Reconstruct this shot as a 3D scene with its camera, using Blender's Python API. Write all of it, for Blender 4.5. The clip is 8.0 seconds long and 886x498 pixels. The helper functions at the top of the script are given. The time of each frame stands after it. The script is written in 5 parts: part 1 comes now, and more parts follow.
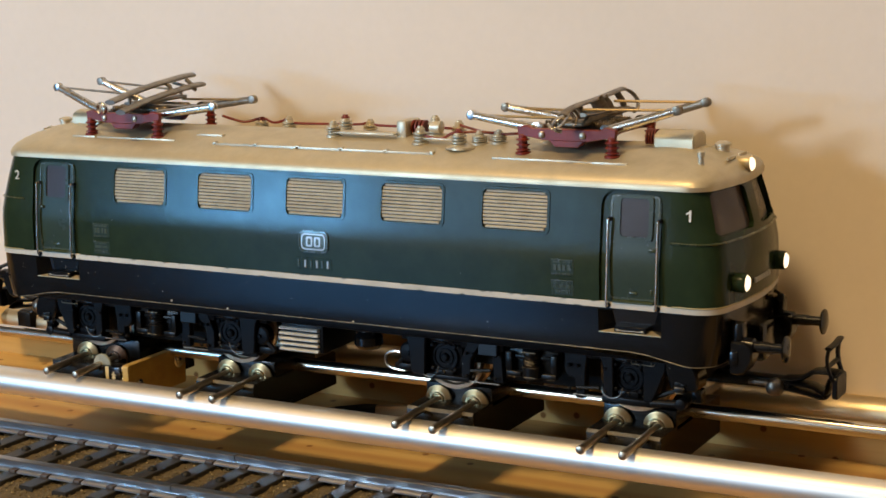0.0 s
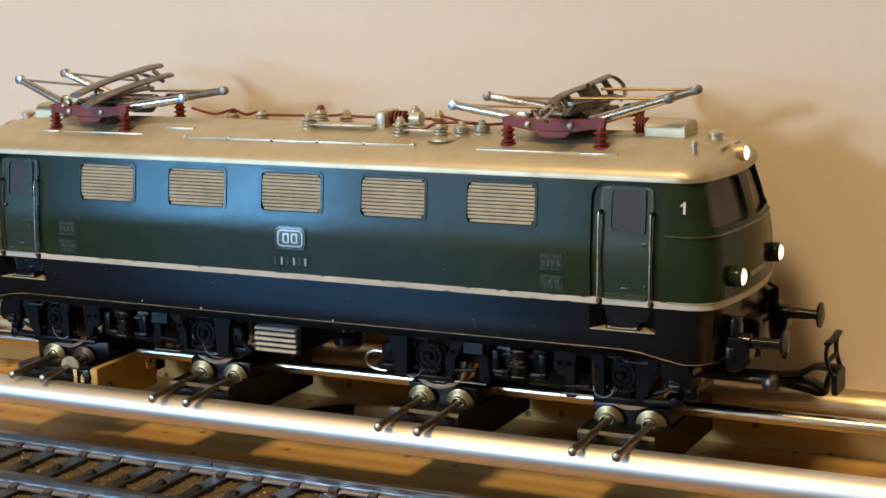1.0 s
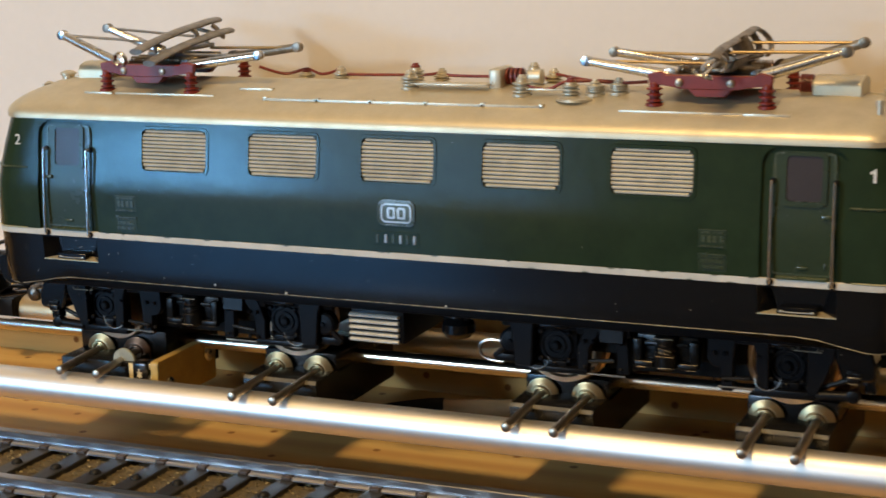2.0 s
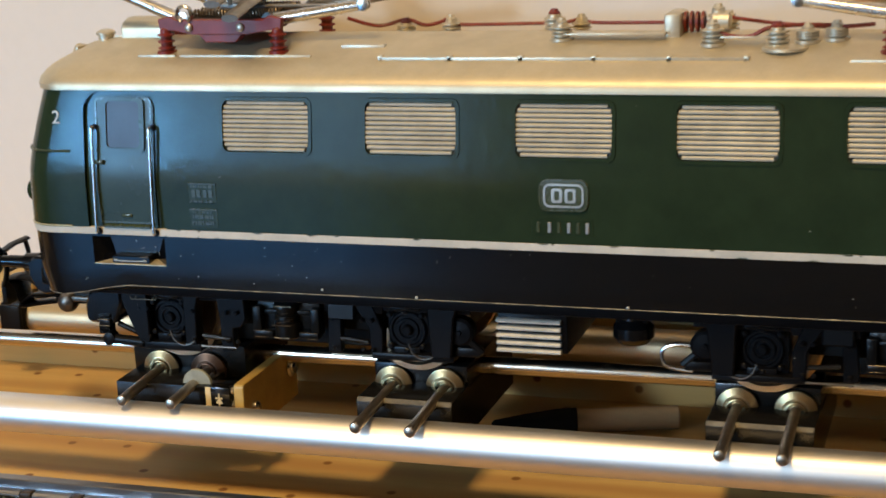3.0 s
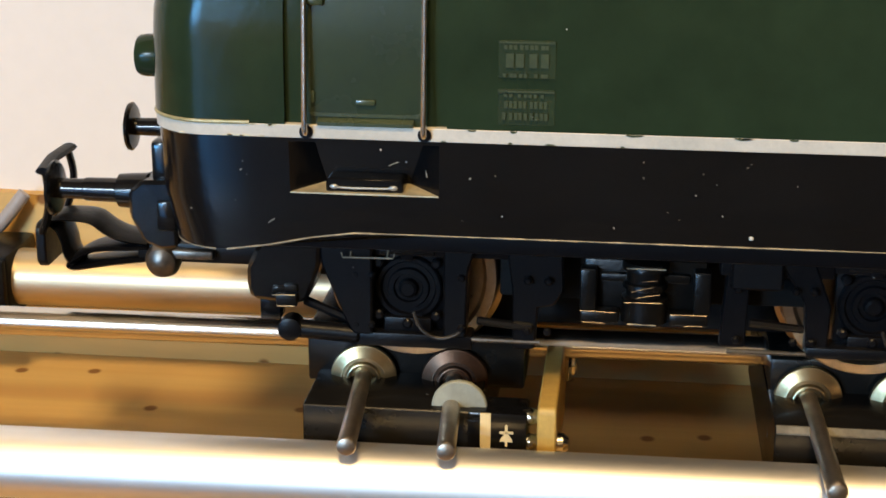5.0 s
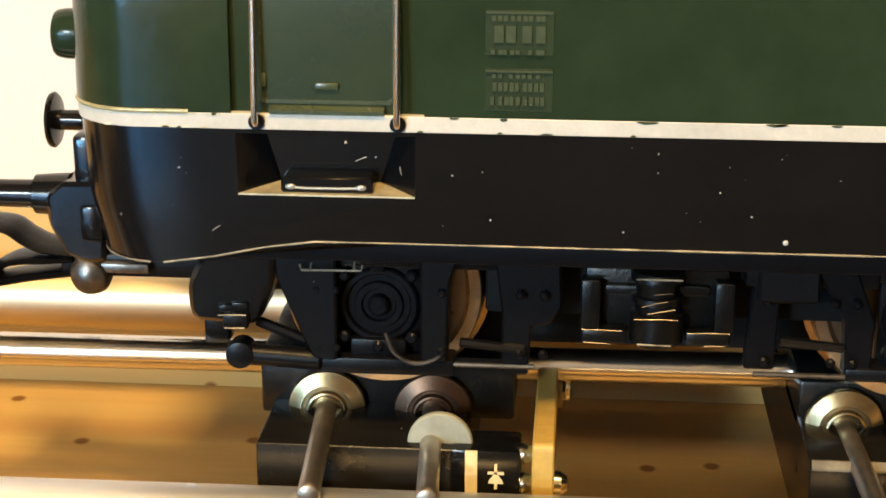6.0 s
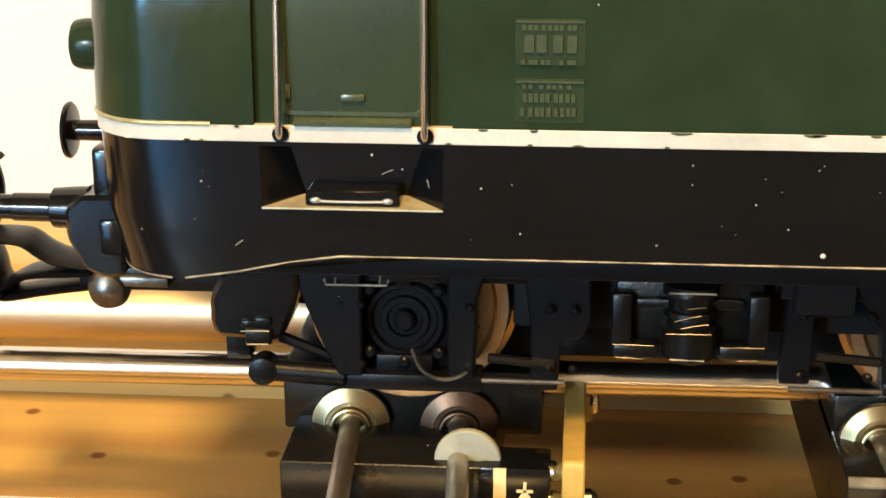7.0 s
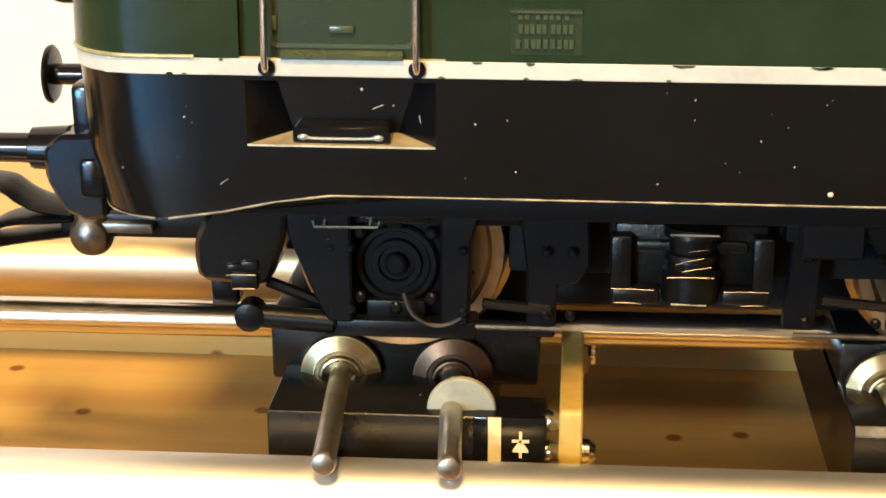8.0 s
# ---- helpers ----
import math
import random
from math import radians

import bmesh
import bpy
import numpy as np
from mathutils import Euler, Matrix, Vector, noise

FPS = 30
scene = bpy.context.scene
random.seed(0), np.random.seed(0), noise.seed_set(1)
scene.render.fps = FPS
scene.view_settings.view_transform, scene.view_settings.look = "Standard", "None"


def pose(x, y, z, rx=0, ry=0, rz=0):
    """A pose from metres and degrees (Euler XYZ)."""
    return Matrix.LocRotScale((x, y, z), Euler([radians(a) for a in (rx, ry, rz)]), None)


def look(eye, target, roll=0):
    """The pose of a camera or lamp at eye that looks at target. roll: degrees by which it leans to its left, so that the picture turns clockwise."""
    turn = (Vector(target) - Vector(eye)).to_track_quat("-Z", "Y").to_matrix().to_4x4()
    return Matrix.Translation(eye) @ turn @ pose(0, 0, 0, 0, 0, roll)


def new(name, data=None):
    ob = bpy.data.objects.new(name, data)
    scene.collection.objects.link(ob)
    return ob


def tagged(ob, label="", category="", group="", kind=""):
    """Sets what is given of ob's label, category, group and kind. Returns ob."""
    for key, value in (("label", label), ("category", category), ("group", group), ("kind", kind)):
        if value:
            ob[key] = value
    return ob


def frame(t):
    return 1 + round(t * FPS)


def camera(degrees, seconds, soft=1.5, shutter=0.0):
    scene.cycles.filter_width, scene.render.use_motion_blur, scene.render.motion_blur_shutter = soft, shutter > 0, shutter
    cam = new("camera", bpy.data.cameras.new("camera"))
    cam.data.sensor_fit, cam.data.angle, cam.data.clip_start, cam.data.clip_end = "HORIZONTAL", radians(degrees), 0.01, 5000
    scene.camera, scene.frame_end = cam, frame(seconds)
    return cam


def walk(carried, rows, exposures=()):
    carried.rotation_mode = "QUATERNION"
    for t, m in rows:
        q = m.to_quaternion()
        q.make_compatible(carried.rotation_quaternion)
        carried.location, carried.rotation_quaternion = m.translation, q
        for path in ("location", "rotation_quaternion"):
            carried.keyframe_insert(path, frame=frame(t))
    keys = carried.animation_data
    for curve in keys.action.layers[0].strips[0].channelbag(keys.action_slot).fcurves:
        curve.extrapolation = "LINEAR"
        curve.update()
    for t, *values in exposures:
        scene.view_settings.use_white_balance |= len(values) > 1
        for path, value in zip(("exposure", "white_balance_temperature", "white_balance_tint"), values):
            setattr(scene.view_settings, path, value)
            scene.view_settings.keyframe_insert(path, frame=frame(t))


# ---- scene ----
cam = camera(29.65, 8.0, soft=1.6, shutter=0.3)

PATH = [
    (0, (0.17001, -0.25357, 0.10069), (0.07374, -0.08235, 0.06306), -1.63),
    (0.5, (0.16836, -0.25298, 0.10027), (0.07399, -0.08081, 0.06215), -1.71),
    (0.8, (0.16364, -0.24859, 0.09937), (0.07041, -0.07582, 0.06115), -1.89),
    (1, (0.16079, -0.24602, 0.10006), (0.06910, -0.07267, 0.06083), -2.01),
    (1.2, (0.15331, -0.24218, 0.09819), (0.06357, -0.06789, 0.05853), -1.98),
    (1.3, (0.14943, -0.24050, 0.09752), (0.06077, -0.06583, 0.05715), -2.07),
    (1.5, (0.13967, -0.23704, 0.09580), (0.05354, -0.06123, 0.05492), -1.96),
    (1.7, (0.12760, -0.23398, 0.09668), (0.04389, -0.05728, 0.05463), -1.90),
    (1.8, (0.12228, -0.23338, 0.09604), (0.03955, -0.05618, 0.05414), -1.74),
    (2, (0.11258, -0.23139, 0.09479), (0.03202, -0.05340, 0.05202), -1.71),
    (2.1, (0.10652, -0.22962, 0.09533), (0.02664, -0.05136, 0.05244), -1.65),
    (2.2, (0.10003, -0.22889, 0.09552), (0.02149, -0.04988, 0.05328), -1.56),
    (3.3, (0.03333, -0.18235, 0.08800), (-0.02107, 0.00216, 0.03326), -2.82),
    (3.5, (0.01852, -0.17223, 0.08383), (-0.02728, 0.01396, 0.02695), -2.14),
    (3.6, (0.01058, -0.16965, 0.08049), (-0.02885, 0.01849, 0.02526), -1.26),
    (3.7, (0.00381, -0.16282, 0.07849), (-0.03135, 0.02560, 0.02137), -0.96),
    (3.8, (-0.00294, -0.15874, 0.07881), (-0.03523, 0.02961, 0.01982), -0.77),
    (3.9, (-0.01077, -0.15513, 0.07917), (-0.04293, 0.03314, 0.01983), -0.88),
    (4, (-0.01996, -0.15211, 0.07685), (-0.04915, 0.03620, 0.01614), -0.69),
    (4.1, (-0.02689, -0.14959, 0.07389), (-0.05557, 0.03851, 0.01228), -0.36),
    (4.2, (-0.03239, -0.14621, 0.07140), (-0.05970, 0.04240, 0.01074), -0.39),
    (4.3, (-0.03496, -0.14305, 0.07069), (-0.06038, 0.04577, 0.00985), -0.08),
    (4.4, (-0.03621, -0.13985, 0.07160), (-0.05908, 0.04919, 0.01045), 0.35),
    (4.5, (-0.03598, -0.13736, 0.07198), (-0.05864, 0.05192, 0.01148), 0.09),
    (4.7, (-0.03948, -0.12996, 0.06995), (-0.06209, 0.05926, 0.00926), 0.19),
    (5.8, (-0.04615, -0.10370, 0.06371), (-0.06278, 0.08594, 0.00239), 0.04),
    (6, (-0.04714, -0.10103, 0.06204), (-0.06278, 0.08875, 0.00087), 0.10),
    (6.2, (-0.04690, -0.09903, 0.06213), (-0.06230, 0.09045, -0.00003), 0.11),
    (6.5, (-0.04826, -0.09822, 0.06207), (-0.06383, 0.09131, 0.00012), -0.02),
    (6.8, (-0.04803, -0.09850, 0.06215), (-0.06446, 0.09122, 0.00102), -0.17),
    (7, (-0.04889, -0.09852, 0.06226), (-0.06498, 0.09114, 0.00088), -0.18),
    (7.2, (-0.04866, -0.09771, 0.06084), (-0.06471, 0.09183, -0.00094), -0.11),
    (7.3, (-0.04865, -0.09740, 0.06022), (-0.06487, 0.09204, -0.00183), -0.05),
    (7.5, (-0.04843, -0.09658, 0.05926), (-0.06437, 0.09271, -0.00334), -0.00),
    (7.8, (-0.04863, -0.09637, 0.05905), (-0.06488, 0.09284, -0.00371), -0.12),
    (8, (-0.04891, -0.09559, 0.05877), (-0.06454, 0.09334, -0.00495), -0.12),
]

EXPOSURES = [(0, -0.72, 7100, 10), (3.3, -0.68, 6850, 10), (4.0, -0.42, 6600, 10), (4.7, -0.42, 6600, 10), (5.8, 0.10, 7900, 9), (8, 0.35, 8150, 9)]
walk(cam, [(t, look(eye, target, roll)) for t, eye, target, roll in PATH], EXPOSURES)

# ---- world and lights ----
world = bpy.data.worlds.new("world")
scene.world = world
world.use_nodes = True
wn = world.node_tree
sky = wn.nodes.new("ShaderNodeTexSky")
sky.sky_type, sky.sun_disc = "NISHITA", False
sky.sun_elevation, sky.sun_rotation = radians(25), radians(200)
wn.links.new(sky.outputs[0], wn.nodes["Background"].inputs[0])
wn.nodes["Background"].inputs[1].default_value = 0.08


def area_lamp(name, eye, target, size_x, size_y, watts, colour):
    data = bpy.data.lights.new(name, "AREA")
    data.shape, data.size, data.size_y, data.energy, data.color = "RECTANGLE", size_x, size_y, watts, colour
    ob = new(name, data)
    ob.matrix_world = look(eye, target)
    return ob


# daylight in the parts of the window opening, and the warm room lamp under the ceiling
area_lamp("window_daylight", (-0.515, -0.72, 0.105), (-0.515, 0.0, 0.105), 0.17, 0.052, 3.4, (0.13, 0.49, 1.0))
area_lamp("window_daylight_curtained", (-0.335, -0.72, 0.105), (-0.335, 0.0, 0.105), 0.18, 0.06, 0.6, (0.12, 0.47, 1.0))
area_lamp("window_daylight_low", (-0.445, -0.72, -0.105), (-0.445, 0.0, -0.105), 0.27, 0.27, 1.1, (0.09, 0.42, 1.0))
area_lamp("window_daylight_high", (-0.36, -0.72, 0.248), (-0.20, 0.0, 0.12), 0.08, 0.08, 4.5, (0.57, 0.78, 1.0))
area_lamp("ceiling_lamp_light", (-0.06, -0.60, 0.98), (0.0, 0.02, 0.0), 0.20, 0.20, 15.3, (1.0, 0.71, 0.36))

# ---- materials ----
MATS = {}


def material(name, colour, rough=0.5, metal=0.0, vary=0.12, scale=300.0, bump=0.1, fine=2500.0, coat=0.0, second=None,
             specks=0.0, speck_colour=(0.7, 0.66, 0.58), stretch=(1, 1, 1), spec=0.5, per_object=0.0):
    """A surface: base colour varied at two scales, roughness broken up, fine relief, and dust or chips as specks."""
    m = bpy.data.materials.new(name)
    m.use_nodes = True
    nt, b = m.node_tree, m.node_tree.nodes["Principled BSDF"]
    N, link = nt.nodes.new, nt.links.new
    tc, mp = N("ShaderNodeTexCoord"), N("ShaderNodeMapping")
    mp.inputs["Scale"].default_value = stretch
    link(tc.outputs["Object"], mp.inputs[0])

    def noise_at(s, detail=4.0, rough_=0.6):
        n = N("ShaderNodeTexNoise")
        n.inputs["Scale"].default_value, n.inputs["Detail"].default_value, n.inputs["Roughness"].default_value = s, detail, rough_
        link(mp.outputs[0], n.inputs["Vector"])
        return n

    big, small = noise_at(scale), noise_at(fine, 3.0)
    mix = N("ShaderNodeMix")
    mix.data_type = "RGBA"
    other = second or tuple(c * (1 - 2.2 * vary) for c in colour)
    mix.inputs[6].default_value, mix.inputs[7].default_value = (*colour, 1), (*other, 1)
    ramp = N("ShaderNodeMapRange")
    ramp.inputs[1].default_value, ramp.inputs[2].default_value = 0.35, 0.7
    link(big.outputs[0], ramp.inputs[0])
    link(ramp.outputs[0], mix.inputs[0])
    last = mix.outputs[2]
    hsv = N("ShaderNodeHueSaturation")
    val = N("ShaderNodeMapRange")
    val.inputs[3].default_value, val.inputs[4].default_value = 1 - vary, 1 + vary
    link(small.outputs[0], val.inputs[0])
    link(val.outputs[0], hsv.inputs["Value"])
    link(last, hsv.inputs["Color"])
    last = hsv.outputs[0]
    if per_object:
        info, vr, h2 = N("ShaderNodeObjectInfo"), N("ShaderNodeMapRange"), N("ShaderNodeHueSaturation")
        vr.inputs[3].default_value, vr.inputs[4].default_value = 1 - per_object, 1 + per_object
        link(info.outputs["Random"], vr.inputs[0])
        link(vr.outputs[0], h2.inputs["Value"])
        link(last, h2.inputs["Color"])
        last = h2.outputs[0]
    rr = N("ShaderNodeMapRange")
    rr.inputs[3].default_value, rr.inputs[4].default_value = max(0.02, rough * 0.75), min(1.0, rough * 1.3)
    link(big.outputs[0], rr.inputs[0])
    rough_out = rr.outputs[0]
    if specks:
        vo, th = N("ShaderNodeTexVoronoi"), N("ShaderNodeMapRange")
        vo.inputs["Scale"].default_value = 420.0
        link(mp.outputs[0], vo.inputs["Vector"])
        th.inputs[1].default_value, th.inputs[2].default_value = specks, specks * 0.55
        link(vo.outputs["Distance"], th.inputs[0])
        keep, many = N("ShaderNodeMath"), N("ShaderNodeMath")
        keep.operation, keep.inputs[1].default_value = "GREATER_THAN", 0.78
        sep = N("ShaderNodeSeparateColor")
        link(vo.outputs["Color"], sep.inputs[0])
        link(sep.outputs[0], keep.inputs[0])
        many.operation = "MULTIPLY"
        link(th.outputs[0], many.inputs[0])
        link(keep.outputs[0], many.inputs[1])
        sm = N("ShaderNodeMix")
        sm.data_type = "RGBA"
        sm.inputs[7].default_value = (*speck_colour, 1)
        link(many.outputs[0], sm.inputs[0])
        link(last, sm.inputs[6])
        last = sm.outputs[2]
    link(last, b.inputs["Base Color"])
    link(rough_out, b.inputs["Roughness"])
    b.inputs["Metallic"].default_value = metal
    b.inputs["Specular IOR Level"].default_value = spec
    if coat:
        b.inputs["Coat Weight"].default_value, b.inputs["Coat Roughness"].default_value = coat, 0.12
    if bump:
        bp = N("ShaderNodeBump")
        bp.inputs["Strength"].default_value, bp.inputs["Distance"].default_value = bump, 0.0001
        add = N("ShaderNodeMath")
        add.operation = "ADD"
        link(big.outputs[0], add.inputs[0])
        link(small.outputs[0], add.inputs[1])
        link(add.outputs[0], bp.inputs["Height"])
        link(bp.outputs[0], b.inputs["Normal"])
    MATS[name] = m
    return m


def glow(name, colour, strength):
    m = bpy.data.materials.new(name)
    m.use_nodes = True
    b = m.node_tree.nodes["Principled BSDF"]
    b.inputs["Base Color"].default_value = (*colour, 1)
    b.inputs["Emission Color"].default_value, b.inputs["Emission Strength"].default_value = (*colour, 1), strength
    return m


def wood(name):
    """Pine board: long streaks along x, darker growth lines and small brown flecks."""
    m = material(name, (0.64, 0.45, 0.185), 0.42, vary=0.10, scale=60, fine=900, bump=0.12, spec=0.16, second=(0.50, 0.29, 0.10), stretch=(0.06, 1, 1))
    nt, b = m.node_tree, m.node_tree.nodes["Principled BSDF"]
    N, link = nt.nodes.new, nt.links.new
    tc, mp, wv, cr, mx = N("ShaderNodeTexCoord"), N("ShaderNodeMapping"), N("ShaderNodeTexWave"), N("ShaderNodeMapRange"), N("ShaderNodeMix")
    mp.inputs["Scale"].default_value = (0.10, 1, 1)
    link(tc.outputs["Object"], mp.inputs[0])
    wv.bands_direction = "Y"
    wv.inputs["Scale"].default_value, wv.inputs["Distortion"].default_value, wv.inputs["Detail"].default_value = 26, 5, 2
    wv.inputs["Detail Scale"].default_value = 1.4
    link(mp.outputs[0], wv.inputs["Vector"])
    cr.inputs[1].default_value, cr.inputs[2].default_value, cr.inputs[4].default_value = 0.62, 1.0, 0.55
    link(wv.outputs["Fac"], cr.inputs[0])
    mx.data_type = "RGBA"
    mx.inputs[7].default_value = (0.40, 0.21, 0.08, 1)
    link(cr.outputs[0], mx.inputs[0])
    base = b.inputs["Base Color"].links[0].from_socket
    link(base, mx.inputs[6])
    vo, th, keep, sep, mul, fl = (N("ShaderNodeTexVoronoi"), N("ShaderNodeMapRange"), N("ShaderNodeMath"), N("ShaderNodeSeparateColor"),
                                  N("ShaderNodeMath"), N("ShaderNodeMix"))
    vo.voronoi_dimensions = "2D"
    vo.inputs["Scale"].default_value = 125
    sx, up, flat = N("ShaderNodeSeparateXYZ"), N("ShaderNodeMath"), N("ShaderNodeCombineXYZ")
    link(tc.outputs["Object"], sx.inputs[0])
    link(sx.outputs["Y"], up.inputs[0])
    link(sx.outputs["Z"], up.inputs[1])
    link(sx.outputs["X"], flat.inputs["X"])
    link(up.outputs[0], flat.inputs["Y"])
    link(flat.outputs[0], vo.inputs["Vector"])
    th.inputs[1].default_value, th.inputs[2].default_value = 0.105, 0.06
    link(vo.outputs["Distance"], th.inputs[0])
    link(vo.outputs["Color"], sep.inputs[0])
    keep.operation, keep.inputs[1].default_value = "GREATER_THAN", 0.55
    link(sep.outputs[0], keep.inputs[0])
    mul.operation = "MULTIPLY"
    link(th.outputs[0], mul.inputs[0])
    link(keep.outputs[0], mul.inputs[1])
    fl.data_type = "RGBA"
    fl.inputs[7].default_value = (0.22, 0.10, 0.03, 1)
    link(mul.outputs[0], fl.inputs[0])
    link(mx.outputs[2], fl.inputs[6])
    link(fl.outputs[2], b.inputs["Base Color"])
    return m


GREEN = material("green_paint", (0.0195, 0.0345, 0.017), 0.155, vary=0.12, scale=200, bump=0.24, fine=520, coat=0.0, spec=0.17, specks=0.03)
GREEN_DOOR = material("green_door_paint", (0.025, 0.039, 0.018), 0.26, vary=0.12, scale=150, bump=0.08, fine=1800, spec=0.3, specks=0.04)
# lighter green: highlights on raised parts put into the colour, also worn chips
GREEN_LIT_WORN = material("green_lit_worn", (0.050, 0.066, 0.032), 0.26, vary=0.14, bump=0.1, coat=0.2)
BLACK = material("black_paint", (0.005, 0.005, 0.0055), 0.17, vary=0.15, scale=120, bump=0.07, coat=0.0, spec=0.36, specks=0.03)
BLOCK = material("polished_black_block", (0.010, 0.009, 0.008), 0.24, vary=0.2, scale=200, bump=0.10, spec=0.3, specks=0.03)
DARK = material("black_plastic", (0.004, 0.004, 0.005), 0.34, spec=0.16, vary=0.2, scale=350, bump=0.25, specks=0.03)
STRIPE = material("white_lining", (0.62, 0.57, 0.48), 0.45, vary=0.12, scale=160, bump=0.2, second=(0.48, 0.45, 0.38), specks=0.06, speck_colour=(0.06, 0.05, 0.04))
ROOF = material("silver_roof_paint", (0.56, 0.485, 0.34), 0.44, metal=0.6, vary=0.06, scale=200, bump=0.06, specks=0.03, speck_colour=(0.3, 0.26, 0.2))
ROOF_PART = material("silver_roof_fitting", (0.61, 0.55, 0.42), 0.40, metal=0.6, vary=0.12, scale=300, bump=0.15)
RED = material("oxide_red_plastic", (0.20, 0.022, 0.012), 0.40, vary=0.16, scale=300, bump=0.15, specks=0.03)
STEEL = material("bright_steel", (0.58, 0.56, 0.53), 0.26, metal=1.0, vary=0.10, scale=500, bump=0.06)
STRIPGREY = material("worn_contact_strip", (0.30, 0.27, 0.23), 0.42, metal=0.7, vary=0.18, scale=400, bump=0.2)
STRIPBROWN = material("browned_contact_strip", (0.27, 0.215, 0.155), 0.36, metal=0.8, vary=0.25, scale=500, bump=0.2)
STRIPDARK = material("blackened_steel", (0.16, 0.14, 0.12), 0.35, metal=0.9, vary=0.25, scale=500, bump=0.2)
BRASS = material("turned_brass", (0.47, 0.35, 0.19), 0.32, metal=1.0, vary=0.08, scale=500, bump=0.10, fine=4000)
COPPER = material("darkened_copper", (0.15, 0.08, 0.05), 0.38, metal=0.9, vary=0.2, scale=400, bump=0.12)
BLOCK_EDGE = material("dull_block_edge", (0.17, 0.15, 0.115), 0.55, vary=0.3, scale=400, bump=0.3, spec=0.3)
BRASS_EDGE = material("worn_brass_edge", (0.82, 0.69, 0.44), 0.42, metal=0.6, vary=0.2, scale=500, bump=0.3)
ALU = material("brushed_aluminium", (0.90, 0.87, 0.83), 0.48, metal=1.0, vary=0.05, scale=220, bump=0.08, fine=1600, specks=0.03, speck_colour=(0.45, 0.40, 0.34), stretch=(0.03, 1, 1))
# warm tint is the pine board's reflection put into the rear tube's metal
ALU_WARM = material("board_tinted_aluminium", (0.64, 0.53, 0.36), 0.42, metal=1.0, vary=0.07, scale=220, bump=0.12, fine=1600, stretch=(0.03, 1, 1))
PIN = material("dark_steel_pin", (0.58, 0.50, 0.41), 0.38, metal=1.0, vary=0.12, scale=500, bump=0.1)
ROD = material("nickel_rod", (0.74, 0.69, 0.62), 0.20, metal=1.0, vary=0.08, scale=300, bump=0.05, stretch=(0.05, 1, 1))
LOUVRE = material("cream_louvre", (0.50, 0.455, 0.35), 0.42, metal=0.15, vary=0.12, scale=300, bump=0.15)
# dark green stands in for the shade between the louvre slats
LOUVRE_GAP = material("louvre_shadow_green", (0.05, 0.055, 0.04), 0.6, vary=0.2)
PRINT = material("pale_print", (0.72, 0.71, 0.66), 0.45, vary=0.12, scale=600, bump=0.1)
SILVER = material("silver_print", (0.44, 0.44, 0.41), 0.35, metal=0.6, vary=0.12, scale=600, bump=0.1)
# the room's warm reflection is put into the cab glazing's base colour
GLASS = material("window_room_reflection", (0.085, 0.066, 0.058), 0.25, vary=0.06, scale=100, bump=0.02, spec=0.22)
PANE = material("dark_door_pane", (0.045, 0.037, 0.038), 0.25, vary=0.08, scale=100, bump=0.02, spec=0.22)
WHITE_SLAT = material("grey_white_slat", (0.66, 0.65, 0.60), 0.4, metal=0.3, vary=0.12, scale=500, bump=0.15)
PCB = material("tan_circuit_board", (0.56, 0.37, 0.10), 0.40, vary=0.15, scale=150, bump=0.12, second=(0.42, 0.26, 0.07))
IVORY = material("ivory_print", (0.80, 0.68, 0.42), 0.5, vary=0.08, bump=0.1)
WASHER = material("pale_fibre_washer", (0.33, 0.33, 0.26), 0.55, vary=0.12, scale=400, bump=0.2)
SOLDER = material("solder", (0.72, 0.68, 0.60), 0.18, metal=1.0, vary=0.1, bump=0.3)
WOOD = wood("pine_board")
PLANK = WOOD
STICK = material("bare_wood_stick", (0.34, 0.22, 0.11), 0.5, vary=0.12, scale=200, bump=0.15, stretch=(0.1, 1, 1))
PAPER = material("white_wall_paper", (0.76, 0.69, 0.625), 0.75, vary=0.03, scale=8, bump=0.05, fine=500, second=(0.72, 0.65, 0.575))
ROOM = material("room_plaster", (0.36, 0.325, 0.275), 0.8, vary=0.04, scale=4, bump=0.05, fine=60)
ROOMFLOOR = material("room_floorboards", (0.08, 0.05, 0.03), 0.5, vary=0.15, scale=6, bump=0.1, fine=60)
RAIL = material("weathered_rail", (0.40, 0.40, 0.41), 0.30, metal=1.0, vary=0.10, scale=260, bump=0.08, second=(0.27, 0.26, 0.26), stretch=(0.12, 1, 1))
# brighter copy of the rail metal, with the window's gleam in its colour
RAIL_FOOT = material("gleaming_rail_foot", (0.62, 0.62, 0.63), 0.33, metal=1.0, vary=0.12, scale=350, bump=0.10, second=(0.42, 0.40, 0.39), stretch=(0.15, 1, 1))
CHAIR = material("rusty_chair", (0.075, 0.05, 0.035), 0.5, vary=0.25, scale=400, bump=0.2)
SLEEPER = material("dark_sleeper_plastic", (0.030, 0.027, 0.024), 0.42, vary=0.2, scale=300, bump=0.25, stretch=(1, 0.2, 1), per_object=0.25)
STUD = material("blackened_stud", (0.010, 0.009, 0.008), 0.45, vary=0.2, spec=0.25)
BALLAST = material("brown_grit", (0.125, 0.092, 0.046), 0.8, vary=0.35, scale=900, bump=0.6, fine=1600, second=(0.06, 0.045, 0.025), specks=0.0)
GRIT = material("ballast_grain", (0.17, 0.125, 0.06), 0.5, vary=0.4, scale=500, bump=0.3, second=(0.10, 0.08, 0.04))
